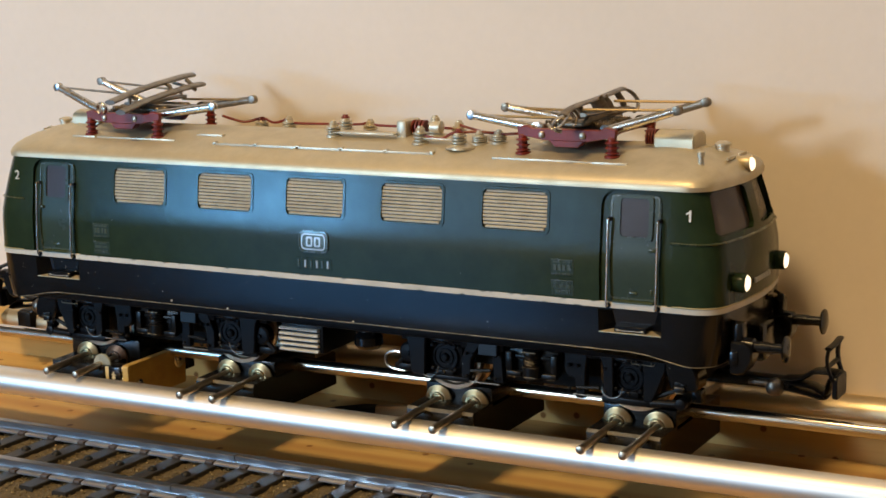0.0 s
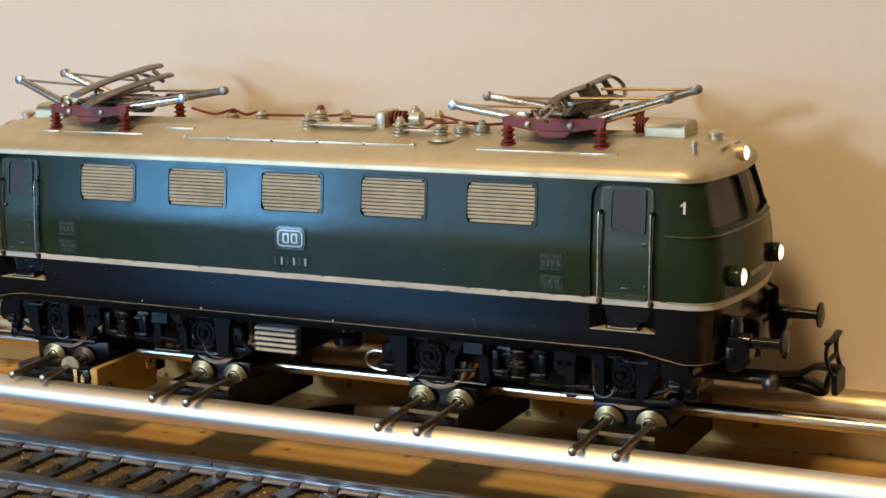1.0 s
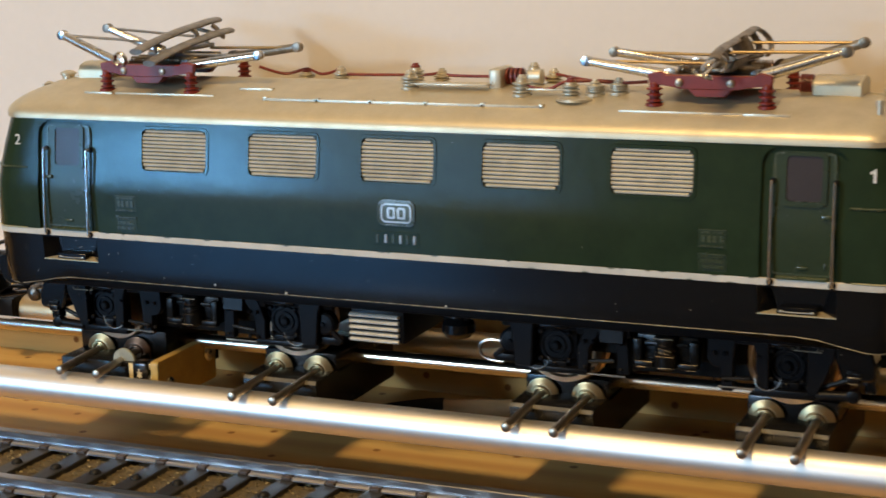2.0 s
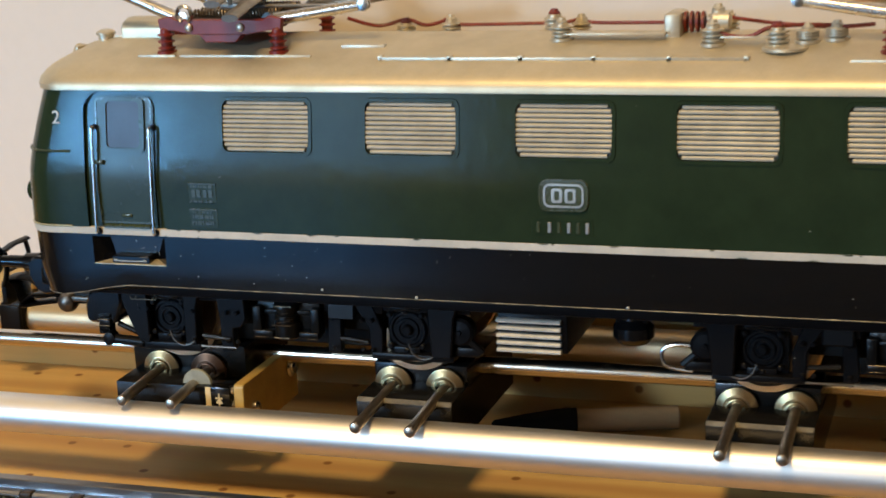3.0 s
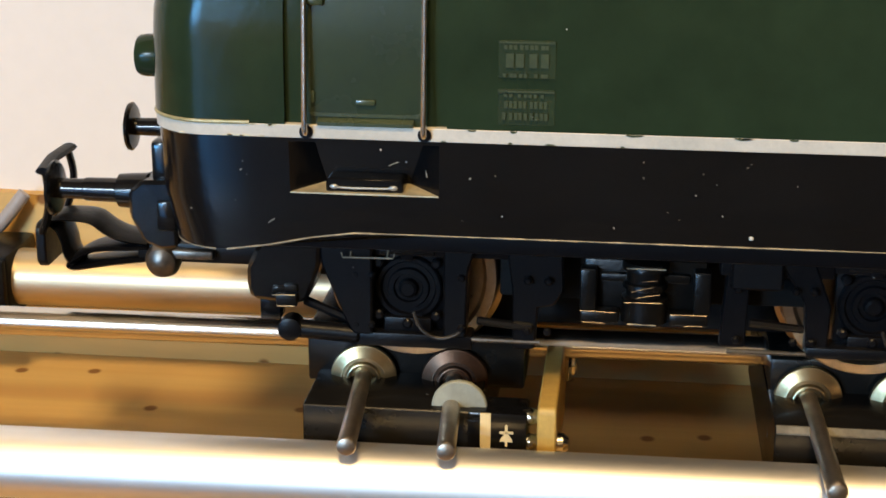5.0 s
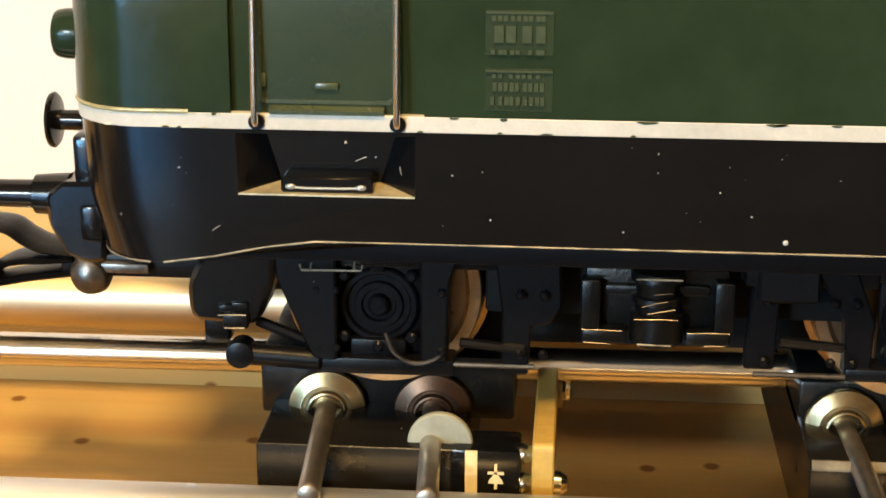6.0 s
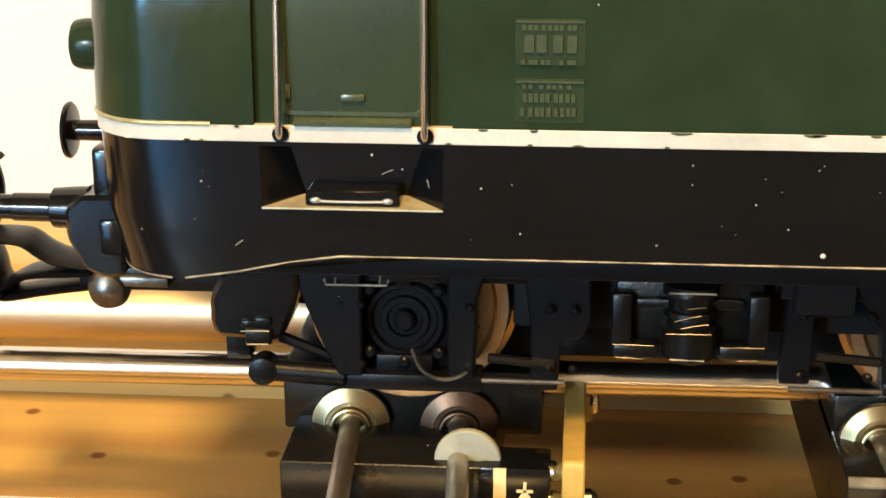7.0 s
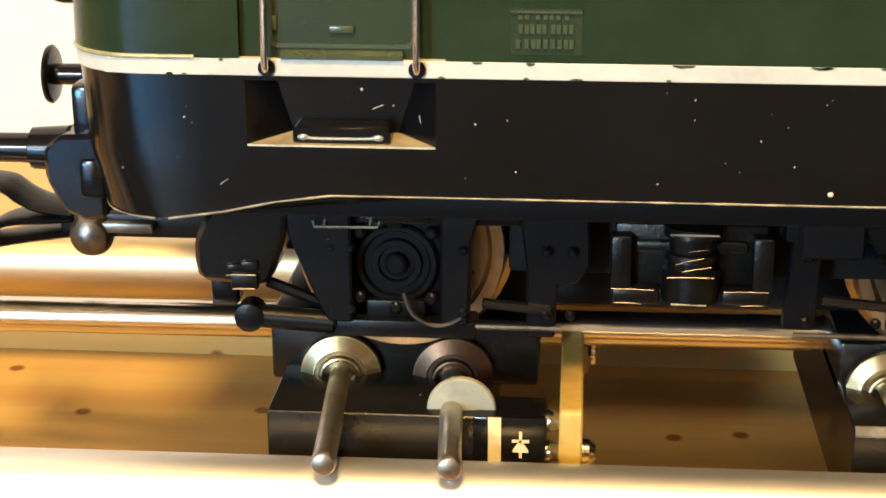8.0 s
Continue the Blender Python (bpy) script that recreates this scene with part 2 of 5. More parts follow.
GRIT_PALE = material("pale_ballast_grain", (0.58, 0.46, 0.24), 0.35, vary=0.3, scale=500, bump=0.2)
LAMP_ON = glow("lit_headlight", (1.0, 0.80, 0.58), 3.2)
WHEEL = material("wheel_steel", (0.50, 0.38, 0.27), 0.30, metal=1.0, vary=0.15, scale=400, bump=0.1)
LEAD = material("grey_lead", (0.30, 0.27, 0.26), 0.5, vary=0.08)
WIRE = material("bronzed_wire", (0.60, 0.54, 0.47), 0.22, metal=1.0, vary=0.15, scale=500, bump=0.08)
EDGE = material("dull_bare_edge", (0.38, 0.33, 0.24), 0.5, metal=0.5, vary=0.35, scale=400, bump=0.3, second=(0.10, 0.09, 0.07))
OLIVE = material("worn_olive_edge", (0.26, 0.235, 0.11), 0.35, metal=0.2, vary=0.3, scale=500, bump=0.3, second=(0.50, 0.40, 0.22))
NEST = material("oily_black_casting", (0.006, 0.0055, 0.005), 0.30, vary=0.3, scale=450, bump=0.6, fine=1300, spec=0.22)
RUBBER = material("black_rubber", (0.007, 0.007, 0.007), 0.7, vary=0.2, spec=0.15)

# ---- builders: all sizes below in millimetres, z counted from the locomotive's own datum ----
LIFT = 23.4
YC = 17.3


def box(bm, x0, x1, y0, y1, z0, z1, bevel=0.0):
    r = bmesh.ops.create_cube(bm, size=1)
    bmesh.ops.scale(bm, vec=(x1 - x0, y1 - y0, z1 - z0), verts=r["verts"])
    bmesh.ops.translate(bm, vec=((x0 + x1) / 2, (y0 + y1) / 2, (z0 + z1) / 2), verts=r["verts"])
    if bevel:
        es = list({e for v in r["verts"] for e in v.link_edges})
        bmesh.ops.bevel(bm, geom=es, offset=bevel, segments=2, profile=0.5, affect="EDGES")
    return bm


def ring_faces(bm, rings, closed=True, cap=True):
    for a, b in zip(rings, rings[1:]):
        n = len(a)
        for i in range(n if closed else n - 1):
            bm.faces.new((a[i], a[(i + 1) % n], b[(i + 1) % n], b[i]))
    if cap:
        bm.faces.new(list(reversed(rings[0])))
        bm.faces.new(rings[-1])


def frame_of(d):
    d = Vector(d).normalized()
    u = d.cross(Vector((0, 0, 1)))
    if u.length < 1e-3:
        u = Vector((1, 0, 0))
    u.normalize()
    return u, d.cross(u)


def lathe(bm, origin, axis, profile, seg=24):
    """A turned body: profile rows of distance along the axis and radius."""
    u, v = frame_of(axis)
    d, o = Vector(axis).normalized(), Vector(origin)
    rings = []
    for s, r in profile:
        rings.append([bm.verts.new(o + d * s + (u * math.cos(a) + v * math.sin(a)) * max(r, 0.01))
                      for a in (2 * math.pi * k / seg for k in range(seg))])
    ring_faces(bm, rings)
    return bm


def rod(bm, a, b, r, seg=12, r2=None):
    a, b = Vector(a), Vector(b)
    n, e = (b - a).length, min(r, r2 or r) * 0.25
    r2 = r if r2 is None else r2
    return lathe(bm, a, b - a, [(0, r - e), (e, r), (n - e, r2), (n, r2 - e)], seg)


def sweep(bm, pts, r, seg=10, ry=None):
    """A bent bar or wire through points; ry makes it flat."""
    pts = [Vector(p) for p in pts]
    rings, up = [], None
    for i, p in enumerate(pts):
        d = (pts[min(i + 1, len(pts) - 1)] - pts[max(i - 1, 0)]).normalized()
        if up is None:
            u, v = frame_of(d)
        else:
            v = (up - d * up.dot(d)).normalized()
            u = v.cross(d)
        up = v
        rings.append([bm.verts.new(p + u * (ry or r) * math.cos(a) + v * r * math.sin(a)) for a in (2 * math.pi * k / seg for k in range(seg))])
    ring_faces(bm, rings)
    return bm


def bend(pts, n=6):
    """A smooth line through points."""
    pts = [Vector(p) for p in pts]
    out = []
    for i in range(len(pts) - 1):
        p0, p1, p2, p3 = pts[max(i - 1, 0)], pts[i], pts[i + 1], pts[min(i + 2, len(pts) - 1)]
        for k in range(n):
            t = k / n
            out.append(0.5 * (2 * p1 + (p2 - p0) * t + (2 * p0 - 5 * p1 + 4 * p2 - p3) * t * t + (3 * p1 - p0 - 3 * p2 + p3) * t ** 3))
    return out + [pts[-1]]


def plate(bm, poly, axis, a, b, bevel=0.0):
    """A plate with the outline poly, from a to b along axis: for 'y' poly holds x, z; for 'x' y, z; for 'z' x, y."""
    def at(p, s):
        return {"y": (p[0], s, p[1]), "x": (s, p[0], p[1]), "z": (p[0], p[1], s)}[axis]
    lo, hi = [bm.verts.new(at(p, a)) for p in poly], [bm.verts.new(at(p, b)) for p in poly]
    fs = [bm.faces.new(lo), bm.faces.new(hi)]
    n = len(poly)
    fs += [bm.faces.new((lo[i], lo[(i + 1) % n], hi[(i + 1) % n], hi[i])) for i in range(n)]
    bmesh.ops.recalc_face_normals(bm, faces=fs)
    if bevel:
        es = list({e for f in fs for e in f.edges})
        bmesh.ops.bevel(bm, geom=es, offset=bevel, segments=1, affect="EDGES")
    return bm


def rounded(x0, x1, z0, z1, r, n=5):
    out = []
    for cx, cz, a0 in ((x1 - r, z1 - r, 0), (x0 + r, z1 - r, 90), (x0 + r, z0 + r, 180), (x1 - r, z0 + r, 270)):
        out += [(cx + r * math.cos(radians(a0 + 90 * k / n)), cz + r * math.sin(radians(a0 + 90 * k / n))) for k in range(n + 1)]
    return out


def thing(name, x, y, z, label, category, group="", kind=""):
    ob = new(name)
    ob.empty_display_size = 0.002
    ob.location = (x * 0.001, y * 0.001, (z + LIFT) * 0.001)
    return tagged(ob, label, category, group, kind)


def root_at(ob):
    while ob.parent:
        ob = ob.parent
    return ob.location


def finish(me, mat, sharp=32):
    me.materials.append(mat)
    me.polygons.foreach_set("use_smooth", [True] * len(me.polygons))
    me.set_sharp_from_angle(angle=radians(sharp))
    me.update()


def part(name, bm, mat, parent, label="", sharp=32):
    bmesh.ops.recalc_face_normals(bm, faces=bm.faces[:])
    bm.transform(Matrix.Translation(Vector((0, 0, LIFT * 0.001)) - Vector(root_at(parent))) @ Matrix.Scale(0.001, 4))
    me = bpy.data.meshes.new(name)
    bm.to_mesh(me)
    bm.free()
    finish(me, mat, sharp)
    ob = new(name, me)
    ob.parent = parent
    return tagged(ob, label)


def solid(name, bm, mat, label, category, group="", kind="", base=None, sharp=32):
    """A thing that is one mesh, with its origin at base (millimetres)."""
    o = Vector(base or (0, 0, -LIFT))
    bmesh.ops.recalc_face_normals(bm, faces=bm.faces[:])
    bm.transform(Matrix.Scale(0.001, 4) @ Matrix.Translation(-o))
    me = bpy.data.meshes.new(name)
    bm.to_mesh(me)
    bm.free()
    finish(me, mat, sharp)
    ob = new(name, me)
    ob.location = (o.x * 0.001, o.y * 0.001, (o.z + LIFT) * 0.001)
    return tagged(ob, label, category, group, kind)


def carve(ob, cutter):
    """Takes the cutter's volume (a bmesh, in millimetres) out of a part."""
    bmesh.ops.recalc_face_normals(cutter, faces=cutter.faces[:])
    cutter.transform(Matrix.Translation(Vector((0, 0, LIFT * 0.001)) - Vector(root_at(ob))) @ Matrix.Scale(0.001, 4))
    me = bpy.data.meshes.new("cutter")
    cutter.to_mesh(me)
    cutter.free()
    tool = new("cutter", me)
    tool.parent = ob.parent
    mod = ob.modifiers.new("cut", "BOOLEAN")
    mod.operation, mod.object, mod.solver = "DIFFERENCE", tool, "EXACT"
    bpy.context.view_layer.update()
    done = bpy.data.meshes.new_from_object(ob.evaluated_get(bpy.context.evaluated_depsgraph_get()))
    ob.modifiers.remove(mod)
    ob.data = done
    done.polygons.foreach_set("use_smooth", [True] * len(done.polygons))
    done.set_sharp_from_angle(angle=radians(32))
    bpy.data.objects.remove(tool)
    bpy.data.meshes.remove(me)


def writing(name, text, size, mat, parent, x, y, z, depth=0.12, label="", turn=0.0, slope=0.0):
    """Raised characters on the side that faces -y; x, z: the middle; turned and leant to lie on a curved side."""
    cu = bpy.data.curves.new(name, "FONT")
    cu.body, cu.size, cu.extrude, cu.align_x, cu.align_y = text, size * 0.001, depth * 0.0005, "CENTER", "CENTER"
    tmp = new(name, cu)
    bpy.context.view_layer.update()
    me = bpy.data.meshes.new_from_object(tmp.evaluated_get(bpy.context.evaluated_depsgraph_get()))
    bpy.data.objects.remove(tmp)
    me.transform(Matrix.Translation((Vector((x, y, z + LIFT)) * 0.001) - Vector(root_at(parent))) @ Matrix.Rotation(radians(turn), 4, "Z") @ Matrix.Rotation(radians(90 - slope), 4, "X"))
    me.materials.clear()
    me.materials.append(mat)
    ob = new(name, me)
    ob.parent = parent
    return tagged(ob, label)


# ---- the setting ----
def room():
    def slab(name, x0, x1, y0, y1, z0, z1, mat, label, category):
        bm = box(bmesh.new(), x0, x1, y0, y1, z0, z1)
        return solid(name, bm, mat, label, category, kind="structure", base=((x0 + x1) / 2, (y0 + y1) / 2, z0))

    table = slab("worktop", -420, 420, -78, 46.5, -41.4, -23.4, WOOD, "pine board with long grain and small brown flecks", "tabletop")
    bm = plate(bmesh.new(), [(-420, -41.4), (420, -41.4), (420, -15.5), (80, -10.6), (-120, -4.9), (-420, -4.9)], "y", 46.5, 47.9)
    solid("baseboard", bm, PLANK, "pine plank standing behind the board", "plank", kind="structure", base=(0, 47, -41.4))
    slab("wall_back", -1230, 1900, 47.9, 107, -780, 1680, PAPER, "plain white papered wall behind the model", "wall")
    slab("wall_left", -1290, -1230, -740, 47.9, -780, 1680, ROOM, "plain plastered room wall", "wall")
    slab("wall_right", 1900, 1960, -740, 107, -780, 1680, ROOM, "plain plastered room wall", "wall")
    slab("floor", -1290, 1960, -800, 107, -840, -780, ROOMFLOOR, "brown room floor", "floor")
    slab("ceiling", -1290, 1960, -800, 107, 1680, 1740, ROOM, "plain plastered ceiling", "ceiling")
    # front wall with the window opening
    x0, x1, z0, z1 = -600, -230, -270, 278
    bm = bmesh.new()
    box(bm, -1290, x0, -800, -740, -780, 1680)
    box(bm, x1, 1960, -800, -740, -780, 1680)
    box(bm, x0, x1, -800, -740, -780, z0)
    box(bm, x0, x1, -800, -740, z1, 1680)
    solid("wall_front", bm, ROOM, "plain plastered wall with a window opening", "wall", kind="structure", base=(0, -770, -780))
    return table


room()


# ---- the roller test stand ----
def bar_z(x, z):
    return z + 0.004 * x


def tube(name, x0, x1, y, z, r, mat, label, category, wall=0.8):
    """A long tube lying along x, with a plug in each end."""
    t = thing(name, 0, y, z - r, label, category)
    a, b = Vector((x0, y, bar_z(x0, z))), Vector((x1, y, bar_z(x1, z)))
    n = (b - a).length
    rows = [(4, r - wall), (0.25, r - wall), (0, r - wall + 0.2), (0, r - 0.25), (0.25, r)]
    part("tube", lathe(bmesh.new(), a, b - a, rows + [(n - s, q) for s, q in reversed(rows)], 56), mat, t)
    for p, d in ((a, a - b), (b, b - a)):
        part("end_plug", lathe(bmesh.new(), p - d.normalized() * 3, d, [(0, r - wall - 0.05), (3.0, r - wall - 0.05), (3.2, r - wall - 0.3)], 24), DARK, t, "black end plug")
    return t


tube("guide_tube", -190, 190, -1.95, -12.95, 2.88, ALU, "bright brushed aluminium tube carrying the roller pins", "metal tube")
tube("guide_tube", -116, 190, 41.5, -12.4, 3.0, ALU_WARM, "brushed aluminium tube along the wall, the board's reflection in its colour", "metal tube")
tube("contact_rod", -190, 190, YC, -8.2, 1.3, ROD, "thin polished nickel rod under the locomotive", "metal rod", 0.3)


def feet():
    """Rubber blocks that carry the tubes and the rod, beyond and under the stand."""
    for x in (-180, 150):
        bm = box(bmesh.new(), x - 5, x + 5, -5.6, 21, -23.4, bar_z(x, -13.2), 0.6)
        solid("support_block", bm, RUBBER, "black block carrying tube and rod", "support block", "support blocks", base=(x, 8, -23.4))
    for x in (-108.6, 150):
        bm = box(bmesh.new(), x - 2.2, x + 2.2, 37.6, 46.5, bar_z(x, -16.2), bar_z(x, -9.0), 0.5)
        box(bm, x - 2.0, x + 2.0, 36.9, 38.0, -15.4, bar_z(x, -9.4), 0.2)
        solid("tube_clamp", bm, DARK, "black clamp on the plank holding the rear tube", "clamp", "tube clamps", base=(x, 41, bar_z(x, -16.2)))
    bm = bmesh.new()
    lathe(bm, (-116, 41.5, -12.86), (-1, 0, 0), [(0, 2.0), (0.1, 2.6), (1.6, 2.6), (1.7, 1.6), (3.0, 1.5), (3.1, 1.0)], 24)
    solid("end_nut", bm, BRASS, "brass nut on the end of the rear tube", "nut", base=(-116, 41.5, -12.8))
    bm = sweep(bmesh.new(), bend([(-111.5, 43.5, -9.6), (-109.5, 44.0, -8.2), (-106.8, 45.2, -4.8)], 5), 0.75, 14)
    solid("grey_lead", bm, LEAD, "short stiff grey lead rising from the clamp", "wire", base=(-111.5, 43.5, -9.6))


feet()


def roller(unit, at, d, mat=BRASS):
    """A brass roller half sunk in the block: flanged front face with a shallow cone, neck and rear flange."""
    bm = bmesh.new()
    lathe(bm, at, d, [(-1.6, 1.0), (-1.6, 2.8), (-1.5, 2.95), (-1.25, 2.95), (-1.15, 2.8), (-1.1, 1.9), (-0.45, 1.9), (-0.4, 2.68), (-0.25, 2.78), (0.0, 2.78), (0.1, 2.72),
                      (0.14, 2.58), (0.62, 1.92), (0.64, 1.82), (0.5, 1.74), (0.52, 1.5), (0.85, 1.4), (0.9, 1.28), (0.82, 1.16), (0.35, 1.06), (0.3, 0.5)], 40)
    return part("roller", bm, mat, unit, "turned conical brass roller" if mat == BRASS else "coppery darkened roller")


def roller_unit(x, first=False, yaw=0.03):
    label = "black roller block with brass rollers, pins, diode and tan board" if first else "black roller block with four brass rollers and steel pins"
    u = thing("roller_unit", x, YC, -16.2, label, "roller unit", "roller units under the wheels")
    bm = bmesh.new()
    x0, x1 = (x - 7.75, x + 6.4) if first else (x - 6.95, x + 6.95)
    plate(bm, [(2.5, -16.2), (2.5, -9.1 if first else -9.5), (2.56 if first else 2.9, -9.02), (9.4, -8.95), (25.2, -8.95), (31.7, -9.02), (32.1, -9.5), (32.1, -16.2)], "x", x0, x1, 0.1)
    box(bm, x0 - (1.0 if first else 0.0), x1 + (3.2 if first else 0.0), 10.0, 24.6, -10, -5.2 if first else -6.2, 0.3)
    part("block", bm, BLOCK, u)
    if not first:
        bm = plate(bmesh.new(), [(2.44, -9.56), (2.44, -9.42), (2.8, -8.98), (2.96, -8.98), (2.96, -9.1), (2.6, -9.56)], "x", x0 + 0.1, x1 - 0.1)
        part("edge_strip", bm, BLOCK_EDGE, u, "thin bare worn edge of the block")
    for dx in (-3.83, 3.83):
        for near in (True, False):
            o = -1 if near else 1
            at = Vector((x + dx, YC + o * 8.1, -9.2 if not first else -9.05))
            d = Vector((yaw if near else 0.0, o, -0.016)).normalized()
            r = roller(u, at, d, COPPER if first and dx > 0 else BRASS)
            n = 17.1 if not first else 14.0
            bm = lathe(bmesh.new(), at, d, [(0.3, 0.74), (n - 0.62, 0.74), (n - 0.6, 0.80), (n - 0.3, 0.80), (n - 0.1, 0.68), (n, 0.42), (n + 0.04, 0.1)], 22)
            part("pin", bm, PIN, r, "dark polished steel axle pin")
    if first:
        # washer half sunk in the block, diode with its printed band and sign, board with screw
        xd = x + 0.95
        bm = bmesh.new()
        lathe(bm, (xd + 3.85, 3.5, -9.1), (0, 1, 0), [(0, 0.8), (0, 2.15), (0.12, 2.25), (0.5, 2.25), (0.6, 2.1), (0.6, 0.8)], 28)
        part("washer", bm, WASHER, u, "pale fibre washer behind the pin")
        d = part("diode", box(bmesh.new(), xd + 4.6, xd + 9.4, 2.4, 6.0, -14.0, -8.95, 0.25), BLACK, u, "black diode with ivory band and sign")
        part("band", box(bmesh.new(), xd + 5.65, xd + 6.5, 2.32, 2.6, -13.9, -9.0, 0.04), IVORY, d, "ivory printed band")
        cx = xd + 7.75
        bm = bmesh.new()
        box(bm, cx - 0.1, cx + 0.1, 2.33, 2.5, -11.75, -9.9)
        box(bm, cx - 0.55, cx + 0.55, 2.33, 2.5, -10.66, -10.46)
        plate(bm, [(cx - 0.52, -11.35), (cx + 0.52, -11.35), (cx + 0.46, -11.12), (cx + 0.1, -10.6), (cx - 0.1, -10.6), (cx - 0.46, -11.12)], "y", 2.34, 2.48)
        part("diode_sign", bm, IVORY, d, "ivory printed arrow sign")
        bm = bmesh.new()
        for z in (-9.5, -11.7):
            lathe(bm, (xd + 9.3, 3.4, z), (1, 0, 0), [(-0.4, 0.2), (-0.3, 0.62), (0.3, 0.75), (0.9, 0.5), (1.1, 0.1)], 14)
        part("solder_joint", bm, SOLDER, u, "shiny solder joints")
        b = part("circuit_board", plate(bmesh.new(), rounded(2.2, 21.0, -16.2, -8.3, 0.6), "x", xd + 10.2, xd + 11.7, 0.12), PCB, u, "tan circuit board standing on edge")
        bm = bmesh.new()
        lathe(bm, (xd + 11.7, 18.6, -10.7), (1, 0, 0), [(0, 0.9), (0.05, 1.7), (0.35, 1.75), (0.6, 1.5), (0.62, 1.2), (0.9, 1.15), (1.1, 0.8), (1.12, 0.1)], 20)
        part("screw", bm, SOLDER, b, "shiny screw head")
        bm = bmesh.new()
        lathe(bm, (xd + 11.7, 5.5, -12.6), (1, 0, 0), [(0, 0.9), (0.5, 0.85), (0.9, 0.5), (1.0, 0.1)], 14)
        part("solder_blob", bm, SOLDER, b)
    return u


roller_unit(-60.75, True, 0.06)
for cx, yaw in ((-24.1, 0.035), (24.3, 0.02), (60.5, 0.02)):
    roller_unit(cx, False, yaw)


def stick():
    s = thing("wooden_stick", 0, 36, -23.4, "thin wooden stick with a tapered black end lying on the board", "stick")
    a, b = Vector((-7.4, 31.4, -21.35)), Vector((6.0, 35.6, -21.35))
    d = (b - a).normalized()
    bm = bmesh.new()
    lathe(bm, a, d, [(0, 1.7), (0.1, 1.8), (15.5, 1.8), (15.7, 1.6)], 20)
    part("shaft", bm, STICK, s)
    bm = bmesh.new()
    lathe(bm, a + d * 0.3, -d, [(0, 1.9), (0.1, 2.02), (3, 1.95), (8, 1.35), (12.6, 0.6), (13.0, 0.2)], 20)
    part("tip", bm, RUBBER, s, "tapered black tip")


stick()


# ---- the railway track in front ----
def track():
    tr = thing("railway_track", -30, -31, -23.4, "model railway track with dark sleepers and gritty brown ballast", "model track")
    slope, zt, x0, x1 = 0.004, -13.7, -160, 110

    def rz(x, z):
        return z + slope * x
    for y in (-22.6, -40.8, -60.0):
        bm = bmesh.new()
        prof = [(-0.5, -1.95), (1.7, -1.95), (1.7, -1.75), (0.3, -1.4), (0.28, -0.9), (0.85, -0.6), (0.85, -0.1), (0.72, 0), (-0.72, 0), (-0.85, -0.12), (-0.85, -0.85), (-0.45, -1.0), (-0.45, -1.4), (-0.5, -1.6)]
        cuts = [x0, -3.2, -3.0, x1]
        for a, b in ((cuts[0], cuts[1]), (cuts[2], cuts[3])):
            rings = [[bm.verts.new((x, y + p[0], rz(x, zt + p[1]))) for p in prof] for x in (a, b)]
            ring_faces(bm, rings)
        part("rail", bm, RAIL, tr, "weathered grey steel rail")
    pitch = 7.45
    rng = random.Random(4)
    x = -157.15
    while x < x1 - 3:
        bm = bmesh.new()
        z = rz(x, zt - 1.95)
        w = 1.5 + rng.uniform(-0.06, 0.06)
        plate(bm, [(x - w, z - 1.9), (x - w, z - 0.12), (x - w + 0.15, z), (x + w - 0.15, z), (x + w, z - 0.12), (x + w, z - 1.9)], "y", -47.2, -20.8)
        s = part("sleeper", bm, SLEEPER, tr)
        bm = bmesh.new()
        lathe(bm, (x, -31.0, z - 0.1), (0, 0, 1), [(0, 0.95), (0.25, 0.9), (0.55, 0.7), (0.75, 0.4), (0.8, 0.1)], 12)
        part("stud", bm, STUD, s, "black centre contact stud")
        for y in (-22.6, -40.8):
            bm = bmesh.new()
            rings = []
            for px in (x + 1.0, x + pitch - 1.0):
                zz = rz(px, zt)
                rings.append([bm.verts.new((px, y + dy, zz + dz)) for dy, dz in ((-1.75, -2.0), (-1.75, -1.75), (-1.6, -1.6), (-1.0, -1.42), (-0.4, -1.4), (-0.4, -2.0))])
            ring_faces(bm, rings)
            part("rail_foot", bm, RAIL_FOOT, tr, "rail foot in brighter metal for its gleam")
            part("rail_chair", box(bmesh.new(), x - 0.75, x + 0.75, y - 1.9, y - 0.35, z - 0.05, z + 0.55, 0.12), CHAIR, s, "rusty brown rail chair")
        x += pitch
    # ballast bed: a wavy sheet with a sloping shoulder, and loose grains on it
    bm = bmesh.new()
    nx, ny = 150, 44
    grid = []
    for i in range(nx + 1):
        row = []
        for j in range(ny + 1):
            px = x0 + (x1 - x0) * i / nx
            py = -66 + 52 * j / ny
            edge = min(1.0, max(0.0, (-18.6 - py) / 2.4))
            top = rz(px, -16.55) + 0.35 * noise.noise(Vector((px * 0.6, py * 0.6, 2.0))) + 0.18 * noise.noise(Vector((px * 1.9, py * 1.9, 7.0)))
            row.append(bm.verts.new((px, py, -23.35 + (top + 23.35) * edge)))
        grid.append(row)
    for i in range(nx):
        for j in range(ny):
            bm.faces.new((grid[i][j], grid[i + 1][j], grid[i + 1][j + 1], grid[i][j + 1]))
    low = [[bm.verts.new((v.co.x, v.co.y, -23.4)) for v in (grid[0][0], grid[nx][0], grid[nx][ny], grid[0][ny])]]
    bm.faces.new(low[0])
    bed = part("ballast_bed", bm, BALLAST, tr, "brown gritty ballast", 180)
    tagged(bed, kind="stuff")
    verts, faces = [], []
